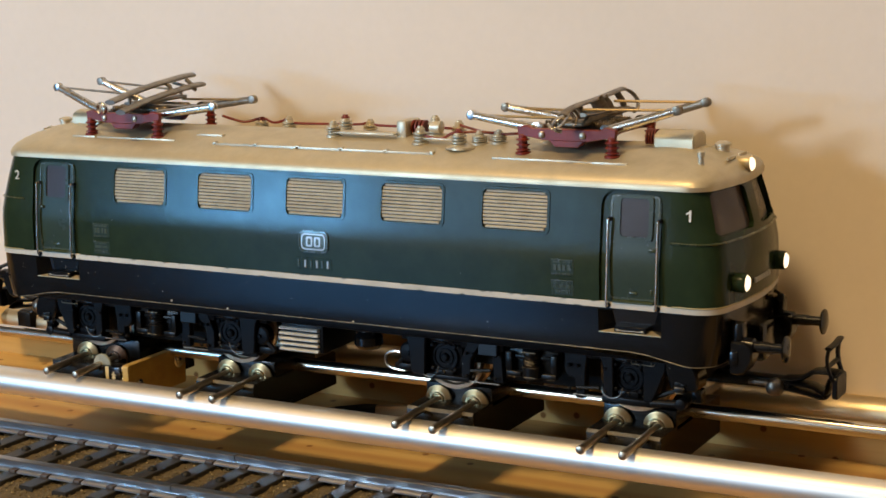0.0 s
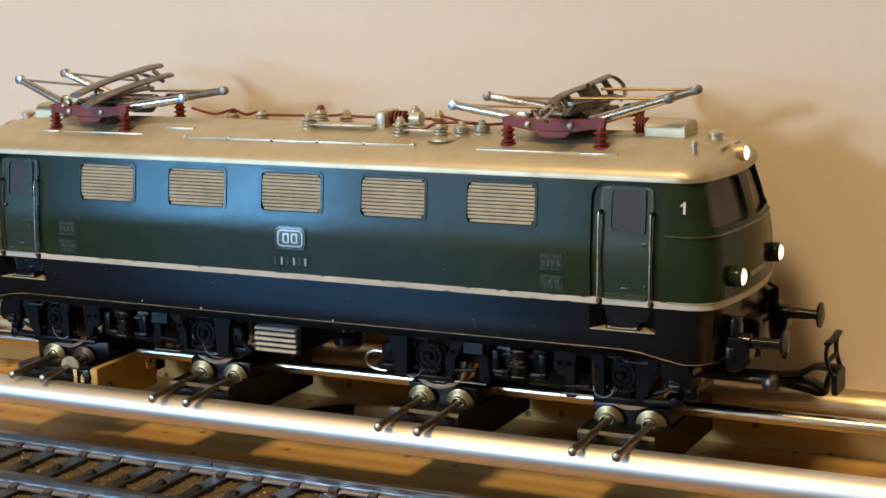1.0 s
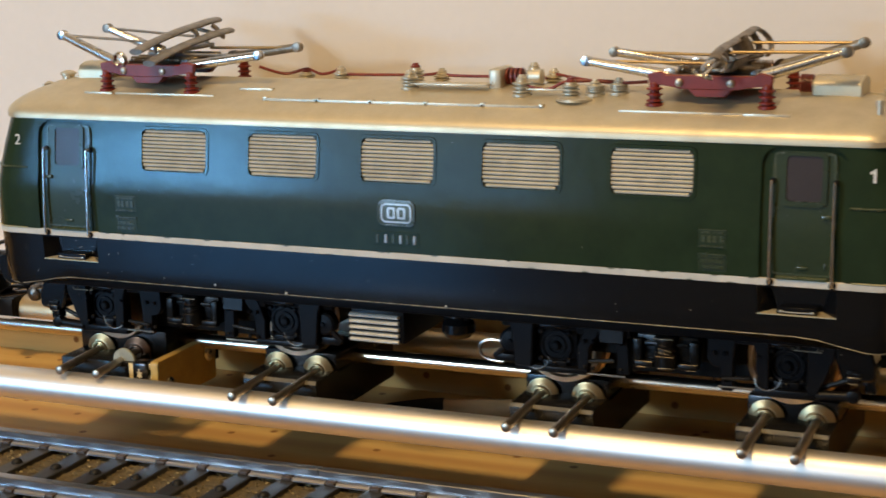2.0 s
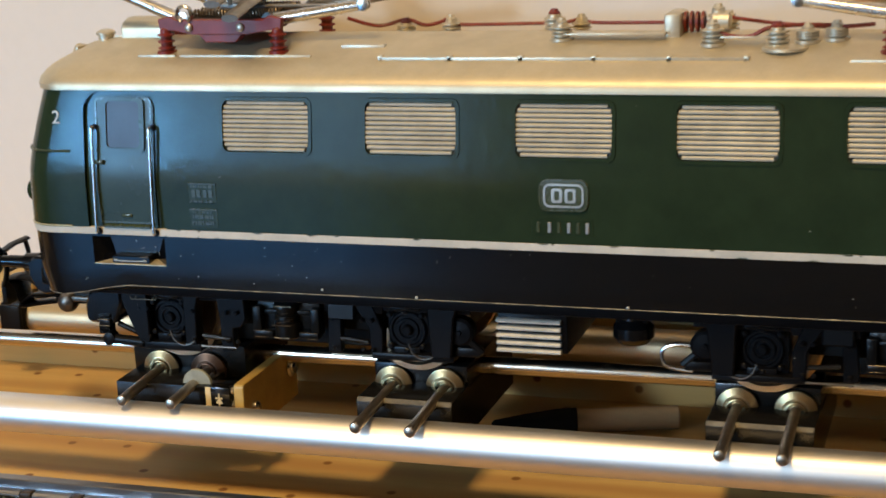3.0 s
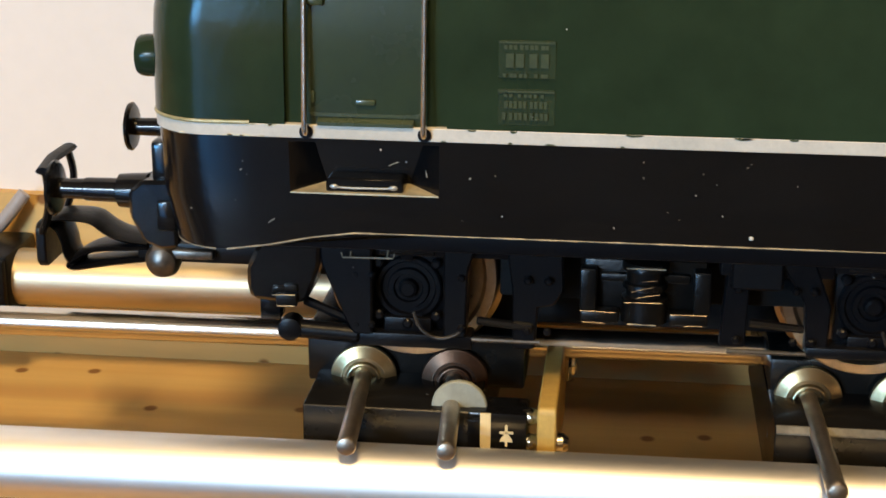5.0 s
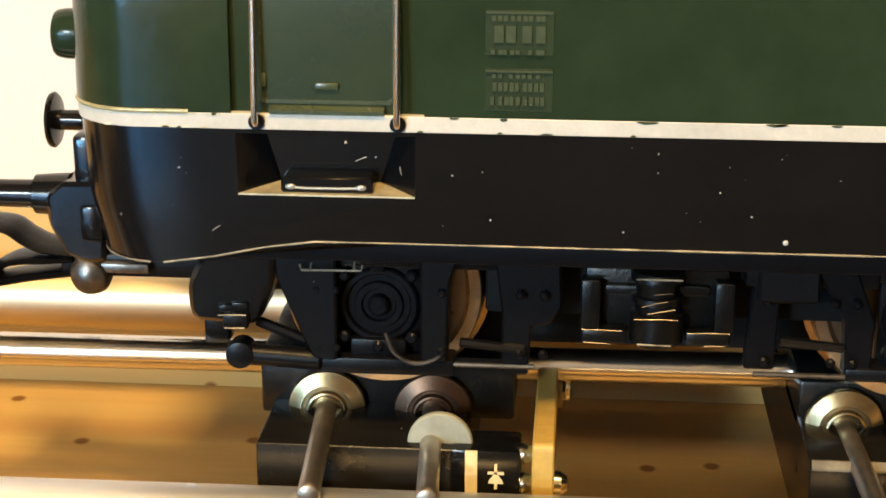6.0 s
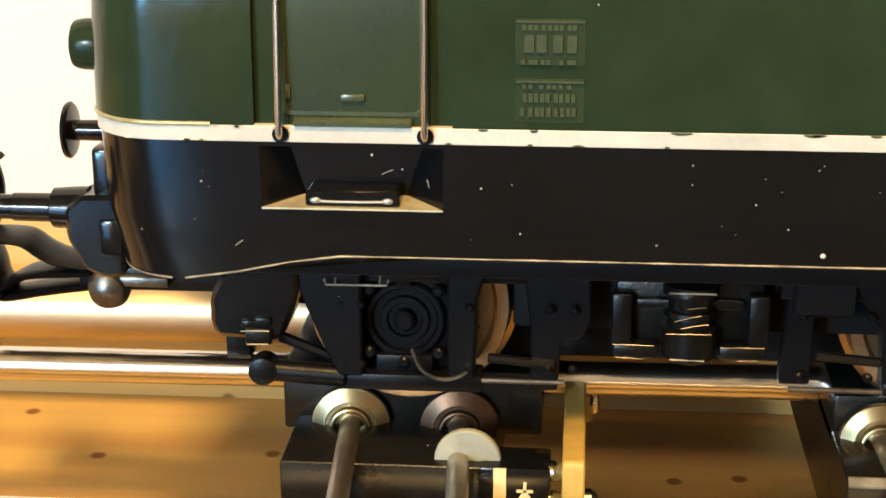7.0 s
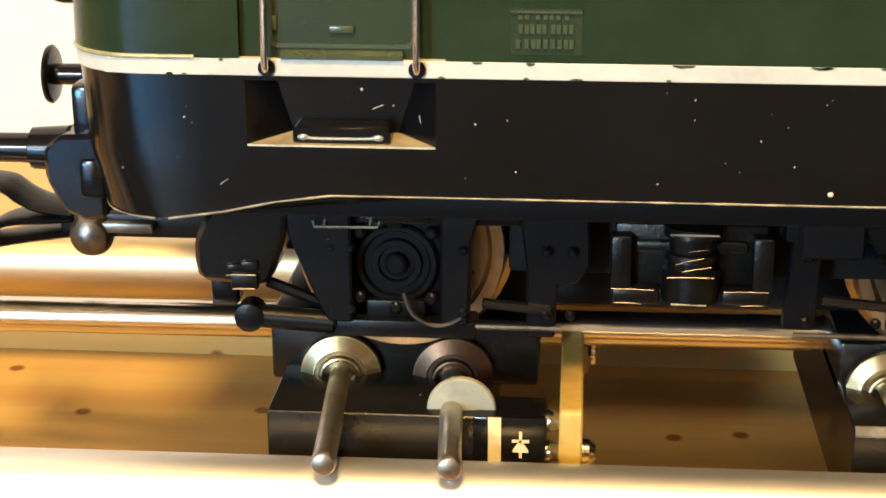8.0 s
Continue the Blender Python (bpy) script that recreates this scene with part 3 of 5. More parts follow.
    for _ in range(9500):
        px, py = rng.uniform(-110, 60), rng.uniform(-50, -21.0)
        r = rng.choice((0.10, 0.14, 0.18, 0.24, 0.30))
        c = Vector((px, py, rz(px, -16.5) + 0.3 * noise.noise(Vector((px * 0.6, py * 0.6, 2.0))) + r * 0.3))
        o = len(verts)
        for d in ((1, 0, 0), (-1, 0, 0), (0, 1, 0), (0, -1, 0), (0, 0, 1), (0, 0, -1)):
            verts.append((c + Vector(d) * r * rng.uniform(0.6, 1.25)))
        faces += [(o + a, o + b, o + e) for a, b, e in ((0, 2, 4), (2, 1, 4), (1, 3, 4), (3, 0, 4), (2, 0, 5), (1, 2, 5), (3, 1, 5), (0, 3, 5))]
    me = bpy.data.meshes.new("ballast_grit")
    base = Vector(tr.location)
    me.from_pydata([tuple((v + Vector((0, 0, LIFT))) * 0.001 - base) for v in verts], [], faces)
    me.materials.append(GRIT)
    me.materials.append(GRIT_PALE)
    me.polygons.foreach_set("material_index", [1 if (k // 8) % 9 == 0 else 0 for k in range(len(faces))])
    g = new("ballast_grit", me)
    g.parent = tr
    tagged(g, "loose brown ballast grains", kind="stuff")


track()


# ---- the locomotive ----
MID = -0.5   # the body's middle along x
CORNER, BULGE = 5.0, 1.3   # rounding of the corners in plan, and how far the ends bow out


def outline(length, half, n=9, side=44):
    """The plan of the body as a loop of x and distance from the middle, the near side first."""
    c = min(CORNER, half * 0.8)
    b = min(BULGE, half * 0.2)
    xs = length - b - c
    quarter = [(xs + c * math.sin(radians(90 * k / n)), -(half - c) - c * math.cos(radians(90 * k / n))) for k in range(1, n + 1)]
    quarter += [(length - b * (1 - k / 5) ** 2, -(half - c) * (1 - k / 5)) for k in range(1, 6)]
    pts = [(-xs + 2 * xs * i / side, -half) for i in range(side + 1)] + quarter
    pts += [(x, -h) for x, h in reversed(quarter[:-1])]
    pts += [(xs - 2 * xs * i / side, half) for i in range(side + 1)]
    pts += [(-x, -h) for x, h in quarter] + [(-x, h) for x, h in reversed(quarter[:-1])]
    return [(x + MID, h) for x, h in pts]


def end_y(x, length, half):
    """Where the near side stands at x, round the corner too."""
    over = abs(x - MID) - (length - BULGE - CORNER)
    return YC - half + (CORNER - math.sqrt(max(0.0, CORNER ** 2 - over ** 2)) if over > 0 else 0.0)


def loft(levels, lower=None):
    """levels: z, half length, half width, from below."""
    bm, rings = bmesh.new(), []
    for k, (z, length, half) in enumerate(levels):
        rings.append([bm.verts.new((x, YC + h, lower(x) if lower and k == 0 else z)) for x, h in outline(length, half)])
    ring_faces(bm, rings)
    return bm


def skirt_low(x):
    t = min(1.0, max(0.0, (abs(x) - 63.0) / 11.5))
    return 6.3 - 1.7 * t * t * (3 - 2 * t)


ROOF_LEVELS = [(33.75, 78.4, 15.72), (34.5, 78.5, 15.70), (35.3, 78.4, 15.2), (36.1, 78.0, 14.2), (36.9, 77.3, 12.6), (37.7, 76.2, 10.4), (38.45, 74.6, 7.6), (39.1, 71.5, 4.6), (39.5, 67, 1.6)]


def roof_z(y):
    h = abs(y - YC)
    rows = [(half, z) for z, _, half in reversed(ROOF_LEVELS)]
    return float(np.interp(h, [r[0] for r in rows], [r[1] for r in rows]))


def side_y(z):
    """Where the near side stands at a height: it leans in above the lining."""
    return float(YC - np.interp(z, [14.7, 20.5, 22.5, 25.2, 29, 33.8], [17.3, 17.2, 17.05, 16.65, 16.15, 15.5]))


BODY_LEVELS = [(14.6, 80.75, 17.3), (20.5, 80.7, 17.2), (22.5, 80.6, 17.05), (25.2, 80.2, 16.65), (29, 79.3, 16.15), (33.8, 77.9, 15.5)]


def lean(bm, off=0.0):
    """Lays a flat piece, built round y = 0, against the leaning side."""
    for z in (16.5, 18.5, 20.5, 21.5, 22.5, 23.8, 25.2, 27, 29, 31.4):
        bmesh.ops.bisect_plane(bm, geom=bm.verts[:] + bm.edges[:] + bm.faces[:], plane_co=(0, 0, z), plane_no=(0, 0, 1))
    for v in bm.verts:
        v.co.y += side_y(v.co.z) + off
    return bm


loco = thing("model_locomotive", 0, YC, -3.9, "green model electric locomotive with silver roof and black skirt", "model locomotive")

body = part("body", loft(BODY_LEVELS), GREEN, loco, "dark green painted body shell")
skirt = part("skirt", loft([(6.3, 79.4, 17.05), (8.5, 80.3, 17.2), (13.65, 80.5, 17.25)], lower=skirt_low), BLACK, loco, "glossy black skirt with worn lower edge")
part("lining", loft([(13.62, 80.5, 17.25), (13.66, 80.66, 17.33), (14.6, 80.7, 17.34), (14.66, 80.6, 17.29)]), STRIPE, loco, "off-white lining strip with chipped paint")
roof = part("roof", loft(ROOF_LEVELS), ROOF, loco, "champagne silver painted roof")


def flipped(bm):
    bm.transform(Matrix.Translation((0, 2 * YC, 0)) @ Matrix.Rotation(math.pi, 4, "Z"))
    return bm


DOOR = {-1: -62.75, 1: 63.5}   # middles of the near side's cab doors
WX = (-41.2, -20.6, -0.1, 20.6, 41.2)
# openings: louvre bays, door bays and cab windows are sunk into the shell
for turn in (False, True):
    cut = bmesh.new()
    for wx in WX:
        plate(cut, rounded(wx - 6.75, wx + 6.75, 25.25, 33.05, 1.1), "y", -4, 0.55)
    for s in (-1, 1):
        c = DOOR[s]
        plate(cut, [(c - 6.1, 13.0), (c + 6.1, 13.0), *[(c + 6.1 - 2.6 + 2.6 * math.cos(radians(a)), 31.0 + 2.5 * math.sin(radians(a))) for a in (0, 18, 36, 54, 72, 90)],
                    *[(c - 6.1 + 2.6 - 2.6 * math.sin(radians(a)), 31.0 + 2.5 * math.cos(radians(a))) for a in (0, 18, 36, 54, 72, 90)]], "y", -4, 0.6)
    lean(cut)
    carve(body, flipped(cut) if turn else cut)
    cut = bmesh.new()
    for s in (-1, 1):
        c = s * 62.9
        lo = [cut.verts.new(p) for p in ((c - 5.7, -1, 9.3), (c + 5.7, -1, 9.3), (c + 5.7, -1, 13.35), (c - 5.7, -1, 13.35))]
        mid = [cut.verts.new(p) for p in ((c - 5.7, 0.05, 9.3), (c + 5.7, 0.05, 9.3), (c + 5.7, 0.05, 13.35), (c - 5.7, 0.05, 13.35))]
        hi = [cut.verts.new(p) for p in ((c - 3.15, 2.3, 9.6), (c + 3.15, 2.3, 9.6), (c + 4.3, 2.5, 13.2), (c - 4.3, 2.5, 13.2))]
        ring_faces(cut, [lo, mid, hi])
    carve(skirt, flipped(cut) if turn else cut)
# front windows: two on each end, cut through the shell before an inner glazed shell
for s in (-1, 1):
    cut = bmesh.new()
    for y0, y1 in ((3.0, 15.7), (18.9, 31.6)):
        plate(cut, [(y0 + 0.9, 26.3), (y1 - 0.8, 26.3), (y1, 27.0), (y1 - 0.3, 32.9), (y1 - 1.2, 33.5), (y0 + 1.8, 33.5), (y0 + 1.0, 32.9), (y0, 27.1)] if y0 < YC else
              [(y0 + 0.8, 26.3), (y1 - 0.9, 26.3), (y1, 27.1), (y1 - 1.0, 32.9), (y1 - 1.8, 33.5), (y0 + 1.2, 33.5), (y0 + 0.3, 32.9), (y0, 27.0)], "x", s * 75.6 + MID, s * 88)
    carve(body, cut)
part("cab_glazing", loft([(25.8, 79.2, 15.6), (29, 78.4, 15.2), (33.6, 77.0, 14.5)]), GLASS, body, "cab window glazing with the room's reflection in its colour")
carve(body, loft([(25.6, 79.3, 15.7), (29, 78.5, 15.3), (33.7, 77.1, 14.6)]))


def louvre_panel(wx, turn):
    """Cream slats before a backing in the colour of shade, in one bay."""
    def put(bm):
        return flipped(bm) if turn else bm
    rim = bmesh.new()
    ring_o, ring_i = rounded(wx - 6.72, wx + 6.72, 25.28, 33.02, 1.1), rounded(wx - 6.25, wx + 6.25, 25.72, 32.58, 0.9)
    rings = [[rim.verts.new((px, side_y(pz) + dy, pz)) for px, pz in pts] for pts, dy in ((ring_o, 0.5), (ring_o, -0.16), (ring_i, -0.16), (ring_i, 0.5))]
    ring_faces(rim, rings, cap=False)
    p = part("louvre_panel", put(rim), GREEN, body, "louvre bay with cream slats")
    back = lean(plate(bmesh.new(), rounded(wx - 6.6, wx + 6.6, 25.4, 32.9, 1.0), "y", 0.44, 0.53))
    part("backing", put(back), LOUVRE_GAP, p, "backing coloured as the shade between the slats")
    n = 11
    for i in range(n):
        z = 26.05 + i * (32.25 - 26.05) / (n - 1)
        y = side_y(z) + 0.05
        inset = (0.62, 0.2)[min(i, n - 1 - i)] if min(i, n - 1 - i) < 2 else 0.0
        bm = bmesh.new()
        plate(bm, [(y + 0.1, z + 0.2), (y - 0.02, z + 0.06), (y, z - 0.2), (y + 0.4, z - 0.27), (y + 0.4, z + 0.24)], "x", wx - 6.25 + inset, wx + 6.25 - inset)
        part("slat", put(bm), LOUVRE, p)


for turn in (False, True):
    for wx in WX:
        louvre_panel(wx, turn)


def finer(pts):
    """The outline with its long upright runs divided, so that it can follow the leaning side."""
    out = []
    for p, q in zip(pts, pts[1:] + pts[:1]):
        n = max(1, int(abs(q[1] - p[1]) / 1.2))
        out += [(p[0] + (q[0] - p[0]) * k / n, p[1] + (q[1] - p[1]) * k / n) for k in range(n)]
    return out


def cab_door(c, turn, hinge):
    def put(bm):
        return flipped(bm) if turn else bm
    top = 32.95
    poly = [(c - 4.6, 13.9), (c + 4.6, 13.9), *[(c + 4.6 - 1.5 + 1.5 * math.cos(radians(a)), top - 1.5 + 1.5 * math.sin(radians(a))) for a in (0, 30, 60, 90)],
            *[(c - 4.6 + 1.5 - 1.5 * math.sin(radians(a)), top - 1.5 + 1.5 * math.cos(radians(a))) for a in (0, 30, 60, 90)]]
    bm = lean(plate(bmesh.new(), poly, "y", 0.30, 0.7))
    d = part("door", put(bm), GREEN_DOOR, body, "green cab door with a small window")
    ring_o, ring_i = rounded(c - 3.3, c + 3.3, 25.2, 32.8, 0.9), rounded(c - 2.55, c + 2.55, 25.9, 32.3, 0.7)
    bm = bmesh.new()
    a, b, e, f = [[bm.verts.new((px, side_y(pz) + dy, pz)) for px, pz in pts] for pts, dy in ((ring_o, 0.35), (ring_o, -0.02), (ring_i, -0.02), (ring_i, 0.35))]
    ring_faces(bm, [a, b, e, f], cap=False)
    w = part("window_frame", put(bm), GREEN_DOOR, d)
    bm = lean(plate(bmesh.new(), ring_i, "y", 0.2, 0.28))
    part("pane", put(bm), PANE, w, "smoky violet-grey pane")
    ring_o, ring_i = finer(rounded(c - 4.35, c + 4.35, 15.3, 32.7, 0.5)), finer(rounded(c - 4.1, c + 4.1, 15.55, 32.45, 0.4))
    bm = bmesh.new()
    ring_faces(bm, [[bm.verts.new((px, side_y(pz) + dy, pz)) for px, pz in pts] for pts, dy in ((ring_o, 0.32), (ring_o, 0.2), (ring_i, 0.2), (ring_i, 0.32))], cap=False)
    part("panel_edge", put(bm), GREEN_LIT_WORN, d)
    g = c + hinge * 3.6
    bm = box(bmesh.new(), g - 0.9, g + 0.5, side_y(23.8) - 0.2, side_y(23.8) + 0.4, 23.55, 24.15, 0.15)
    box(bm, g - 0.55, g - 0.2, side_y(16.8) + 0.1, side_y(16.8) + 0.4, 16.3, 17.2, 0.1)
    part("door_handle", put(bm), GREEN_LIT_WORN, d)
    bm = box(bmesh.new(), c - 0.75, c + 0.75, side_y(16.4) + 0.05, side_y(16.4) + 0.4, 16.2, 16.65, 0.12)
    part("foot_peg", put(bm), GREEN_LIT_WORN, d)
    bm = bmesh.new()
    plate(bm, [(side_y(15) + 0.35, 15.25), (side_y(15) - 0.25, 14.95), (side_y(15) - 0.25, 14.7), (side_y(15) + 0.35, 14.6)], "x", c - 3.6, c + 3.6)
    part("weather_strip", put(bm), GREEN_LIT_WORN, d)


for turn in (False, True):
    for s in (-1, 1):
        c = s * 62.9
        cab_door(DOOR[s], turn, s)
        for dx in (-4.45, 4.45):
            x = DOOR[s] + dx
            bm = bmesh.new()
            yt, yb = side_y(29), side_y(14.4)
            sweep(bm, bend([(x, yt + 0.4, 28.65), (x, yt - 0.55, 28.6), (x, yt - 0.85, 28.1), (x, (yt + yb) / 2 - 0.85, 21.5), (x, yb - 0.75, 14.9), (x, yb - 0.35, 14.25), (x, yb + 0.5, 14.15)], 4), 0.22, 10)
            rail = part("handrail", flipped(bm) if turn else bm, WIRE, loco, "thin bronzed wire handrail")
            bm = lathe(bmesh.new(), (x, yb - 0.2, 14.15), (0, 1, 0), [(0, 0.2), (0, 0.52), (0.25, 0.52)], 12)
            lathe(bm, (x, yt - 0.08, 28.7), (0, 1, 0), [(0, 0.2), (0, 0.42), (0.6, 0.42)], 12)
            part("rail_socket", flipped(bm) if turn else bm, DARK, rail, "black mounting holes")
        # step in the skirt recess: bare ledge and black tread
        bm = bmesh.new()
        lo = [bm.verts.new(p) for p in ((c - 5.65, 0.02, 9.33), (c + 5.65, 0.02, 9.33), (c + 3.3, 2.2, 9.63), (c - 3.3, 2.2, 9.63))]
        hi = [bm.verts.new(p) for p in ((c - 5.65, 0.02, 9.45), (c + 5.65, 0.02, 9.45), (c + 3.3, 2.2, 9.75), (c - 3.3, 2.2, 9.75))]
        ring_faces(bm, [lo, hi])
        st = part("step_ledge", flipped(bm) if turn else bm, BRASS_EDGE, loco, "worn bare-metal step ledge")
        bm = plate(bmesh.new(), [(c - 2.95, 9.5), (c + 2.95, 9.5), (c + 2.95, 10.2), (c + 2.8, 10.55), (c - 2.8, 10.55), (c - 2.95, 10.2)], "y", 0.25, 2.3, 0.12)
        tr_ = part("tread", flipped(bm) if turn else bm, BLACK, st, "black step tread")
        bm = sweep(bmesh.new(), bend([(c - 2.4, 0.2, 9.9), (c - 1.4, 0.2, 9.82), (c + 1.4, 0.2, 9.84), (c + 2.4, 0.2, 9.92)], 4), 0.09, 8)
        for dx in (-2.3, 2.2):
            bmesh.ops.create_icosphere(bm, subdivisions=2, radius=1, matrix=Matrix.Translation((c + dx, 0.2, 9.9)) @ Matrix.Diagonal((0.36, 0.14, 0.2, 1)))
        part("worn_edge", flipped(bm) if turn else bm, SILVER, tr_, "rubbed bright edge")

# waist moulding round each cab, worn lower edge of the skirt
for s in (-1, 1):
    pts = [(x, YC + h) for x, h in outline(80.25, 16.72)]
    line = [Vector((x, y, 25.3)) for x, y in pts if s * x > 69.3]
    line.sort(key=lambda p: math.atan2(p.y - YC, (p.x - s * 60) * s))
    part("waist_moulding", sweep(bmesh.new(), line, 0.2, 8), GREEN_LIT_WORN, loco)
    bead = [Vector((x, YC + h, 14.72)) for x, h in outline(80.72, 17.36) if s * x > 70.2]
    bead.sort(key=lambda p: math.atan2(p.y - YC, (p.x - s * 60) * s))
    part("lining_bead", sweep(bmesh.new(), bead, 0.15, 8, 0.12), OLIVE, loco, "worn olive bead above the lining")
# the lower edge is rubbed bare
edge = [Vector((x, YC + h, skirt_low(x) - 0.01)) for x, h in outline(79.45, 17.08)]
edge += edge[:1]
run = []
for p, q in zip(edge, edge[1:]):
    n = max(1, round((q - p).length / 1.2))
    run += [p.lerp(q, k / n) for k in range(n)]
rng = random.Random(5)
for a, b in ((0, len(run) // 2), (len(run) // 2, len(run) - 1)):
    bm, rings = bmesh.new(), []
    for p in run[a:b + 1]:
        r = rng.uniform(0.045, 0.085)
        rings.append([bm.verts.new(p + Vector((0, math.copysign(1, p.y - YC) * 0.05, 0)) + Vector((0, r * math.cos(t), r * math.sin(t)))) for t in (2 * math.pi * k / 6 for k in range(6))])
    ring_faces(bm, rings)
    part("worn_edge", bm, EDGE, skirt, "thin worn bare edge")
rng = random.Random(11)
for x, z, r in ((-34.0, 7.05, 0.19), (-54.9, 10.9, 0.07), (-61.6, 12.9, 0.08), (8.0, 6.6, 0.2), (-20.5, 6.6, 0.22), (-38.2, 10.2, 0.06)):
    bm = bmesh.new()
    bmesh.ops.create_icosphere(bm, subdivisions=2, radius=1, matrix=Matrix.Translation((x, 0.05, z)) @ Matrix.Diagonal((r, 0.1, r * rng.uniform(0.6, 1.3), 1)))
    part("paint_chip", bm, STRIPE, skirt, "small pale paint chip")

for x, z, dx, dz in ((-61.0, 11.7, 0.7, 0.3), (-70.3, 6.9, 0.5, 0.35), (-58.2, 11.4, 0.1, -0.5)):
    bm = sweep(bmesh.new(), bend([(x, 0.02, z), (x + dx * 0.5, -0.02, z + dz * 0.6), (x + dx, 0.02, z + dz)], 3), 0.022, 5)
    part("scratch", bm, STRIPE, skirt, "fine pale scratch")
for k in range(46):
    x, z, r = (rng.uniform(-78, 78) if k % 2 else rng.uniform(-76, -30)), rng.uniform(7.2, 13.2), rng.uniform(0.02, 0.05)
    if abs(abs(x) - 62.9) < 6.2 or abs(x) > 67 and z < 8.5:
        continue
    bm = bmesh.new()
    bmesh.ops.create_icosphere(bm, subdivisions=1, radius=1, matrix=Matrix.Translation((x, 0.04 + (0.1 if z < 8.6 else 0.0), z)) @ Matrix.Rotation(rng.uniform(0, 3), 4, "Y") @ Matrix.Diagonal((r * rng.uniform(1, 2.2), 0.06, r, 1)))
    part("dust_speck", bm, STRIPE, skirt)
for k in range(46):
    x = rng.uniform(-60, 66) if k % 4 else rng.uniform(-77, -68)
    if abs(abs(x) - 62.9) < 6 and k % 4:
        continue
    top = rng.random() < 0.75
    w, h = rng.uniform(0.15, 0.8) if x > -46 else rng.uniform(0.1, 0.5), rng.uniform(0.05, 0.13)
    yy = end_y(x, 80.7, 17.34) - 0.03
    bm = plate(bmesh.new(), [(x - w, 14.58 if top else 13.72), (x - w * 0.3, (14.58 - h) if top else 13.72 + h), (x + w * 0.5, (14.58 - h * 0.7) if top else 13.72 + h * 0.6), (x + w, 14.58 if top else 13.72), (x + w * 0.8, 14.64 if top else 13.66), (x - w * 0.9, 14.64 if top else 13.66)], "y", yy, yy + 0.3)
    part("lining_chip", bm, BRASS_EDGE if x < -67 or k % 5 == 0 else GREEN_LIT_WORN, skirt)
# ---- signs and reliefs on the sides ----
for turn in (False, True):
    def put(bm):
        return flipped(bm) if turn else bm
    for (x0, x1, z0, z1, rr, y0, m, nm) in ((-3.25, 3.25, 18.95, 23.1, 1.2, -0.14, GREEN_LIT_WORN, "emblem"),):
        em = part(nm, put(lean(plate(bmesh.new(), rounded(x0, x1, z0, z1, rr), "y", y0, 0.5))), m, body, "raised silver emblem in a rounded frame")
    for x0, x1, z0, z1, rr, w in ((-3.2, 3.2, 19.0, 23.05, 1.15, 0.16), (-2.65, 2.65, 19.5, 22.55, 0.85, 0.26)):
        bm = bmesh.new()
        o, i = rounded(x0, x1, z0, z1, rr), rounded(x0 + w, x1 - w, z0 + w, z1 - w, max(0.2, rr - w))
        a, b, c2, d2 = [[bm.verts.new((px, side_y(pz) + dy, pz)) for px, pz in pts] for pts, dy in ((o, 0.1), (o, -0.3), (i, -0.3), (i, 0.1))]
        ring_faces(bm, [a, b, c2, d2], cap=False)
        part("emblem_frame", put(bm), GREEN_LIT_WORN if w < 0.2 else SILVER, em)
    for x0, x1 in ((-1.6, -0.16), (0.16, 1.6)):
        bm = bmesh.new()
        o, i = rounded(x0, x1, 20.1, 21.95, 0.35), rounded(x0 + 0.4, x1 - 0.36, 20.42, 21.63, 0.22)
        a, b, c2, d2 = [[bm.verts.new((px, side_y(pz) + dy, pz)) for px, pz in pts] for pts, dy in ((o, 0.1), (o, -0.28), (i, -0.28), (i, 0.1))]
        ring_faces(bm, [a, b, c2, d2], cap=False)
        part("emblem_block", put(bm), SILVER, em)
    # running number as plain raised bars on a faint plate
    yn = side_y(16.9)
    pl = part("number_plate", put(plate(bmesh.new(), rounded(-4.3, 3.8, 15.75, 18.0, 0.2), "y", yn - 0.06, yn + 0.3, 0.04)), GREEN, body, "relief plate with worn silver bars")
    for k, x in enumerate((-3.5, -2.0, -0.75, 0.55, 1.75, 2.95)):
        bm = plate(bmesh.new(), [(x - 0.2, 16.15), (x + 0.26, 16.15), (x + 0.3, 17.55), (x - 0.16, 17.55)], "y", yn - 0.2, yn + 0.1, 0.06)
        part("number_bar", put(bm), SILVER if k % 2 else GREEN_LIT_WORN, pl)
    for c in (-50.8, 50.6):
        for z0, z1, rows in ((18.6, 21.4, (0.5, 1.35, 0.45)), (15.1, 17.8, (0.4, 0.75, 0.75))):
            yy = side_y((z0 + z1) / 2)
            pl = part("maker_plate", put(plate(bmesh.new(), rounded(c - 2.1, c + 2.1, z0, z1, 0.12), "y", yy - 0.05, yy + 0.35, 0.03)), GREEN_DOOR, body, "raised green relief plate")
            z = z1 - 0.12
            part("relief_line", put(box(bmesh.new(), c - 2.05, c + 2.05, side_y(z) - 0.22, yy + 0.2, z - 0.1, z + 0.05)), GREEN_LIT_WORN, pl)
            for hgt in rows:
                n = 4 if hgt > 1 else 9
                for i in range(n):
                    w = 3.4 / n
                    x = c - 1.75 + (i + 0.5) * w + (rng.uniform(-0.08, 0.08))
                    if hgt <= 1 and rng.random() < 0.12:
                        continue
                    part("relief_bar", put(box(bmesh.new(), x - w * 0.34, x + w * 0.34, side_y(z) - 0.22, yy + 0.2, z - 0.14 - hgt * 0.82, z - 0.2)), GREEN_LIT_WORN, pl)
                z -= hgt + 0.12
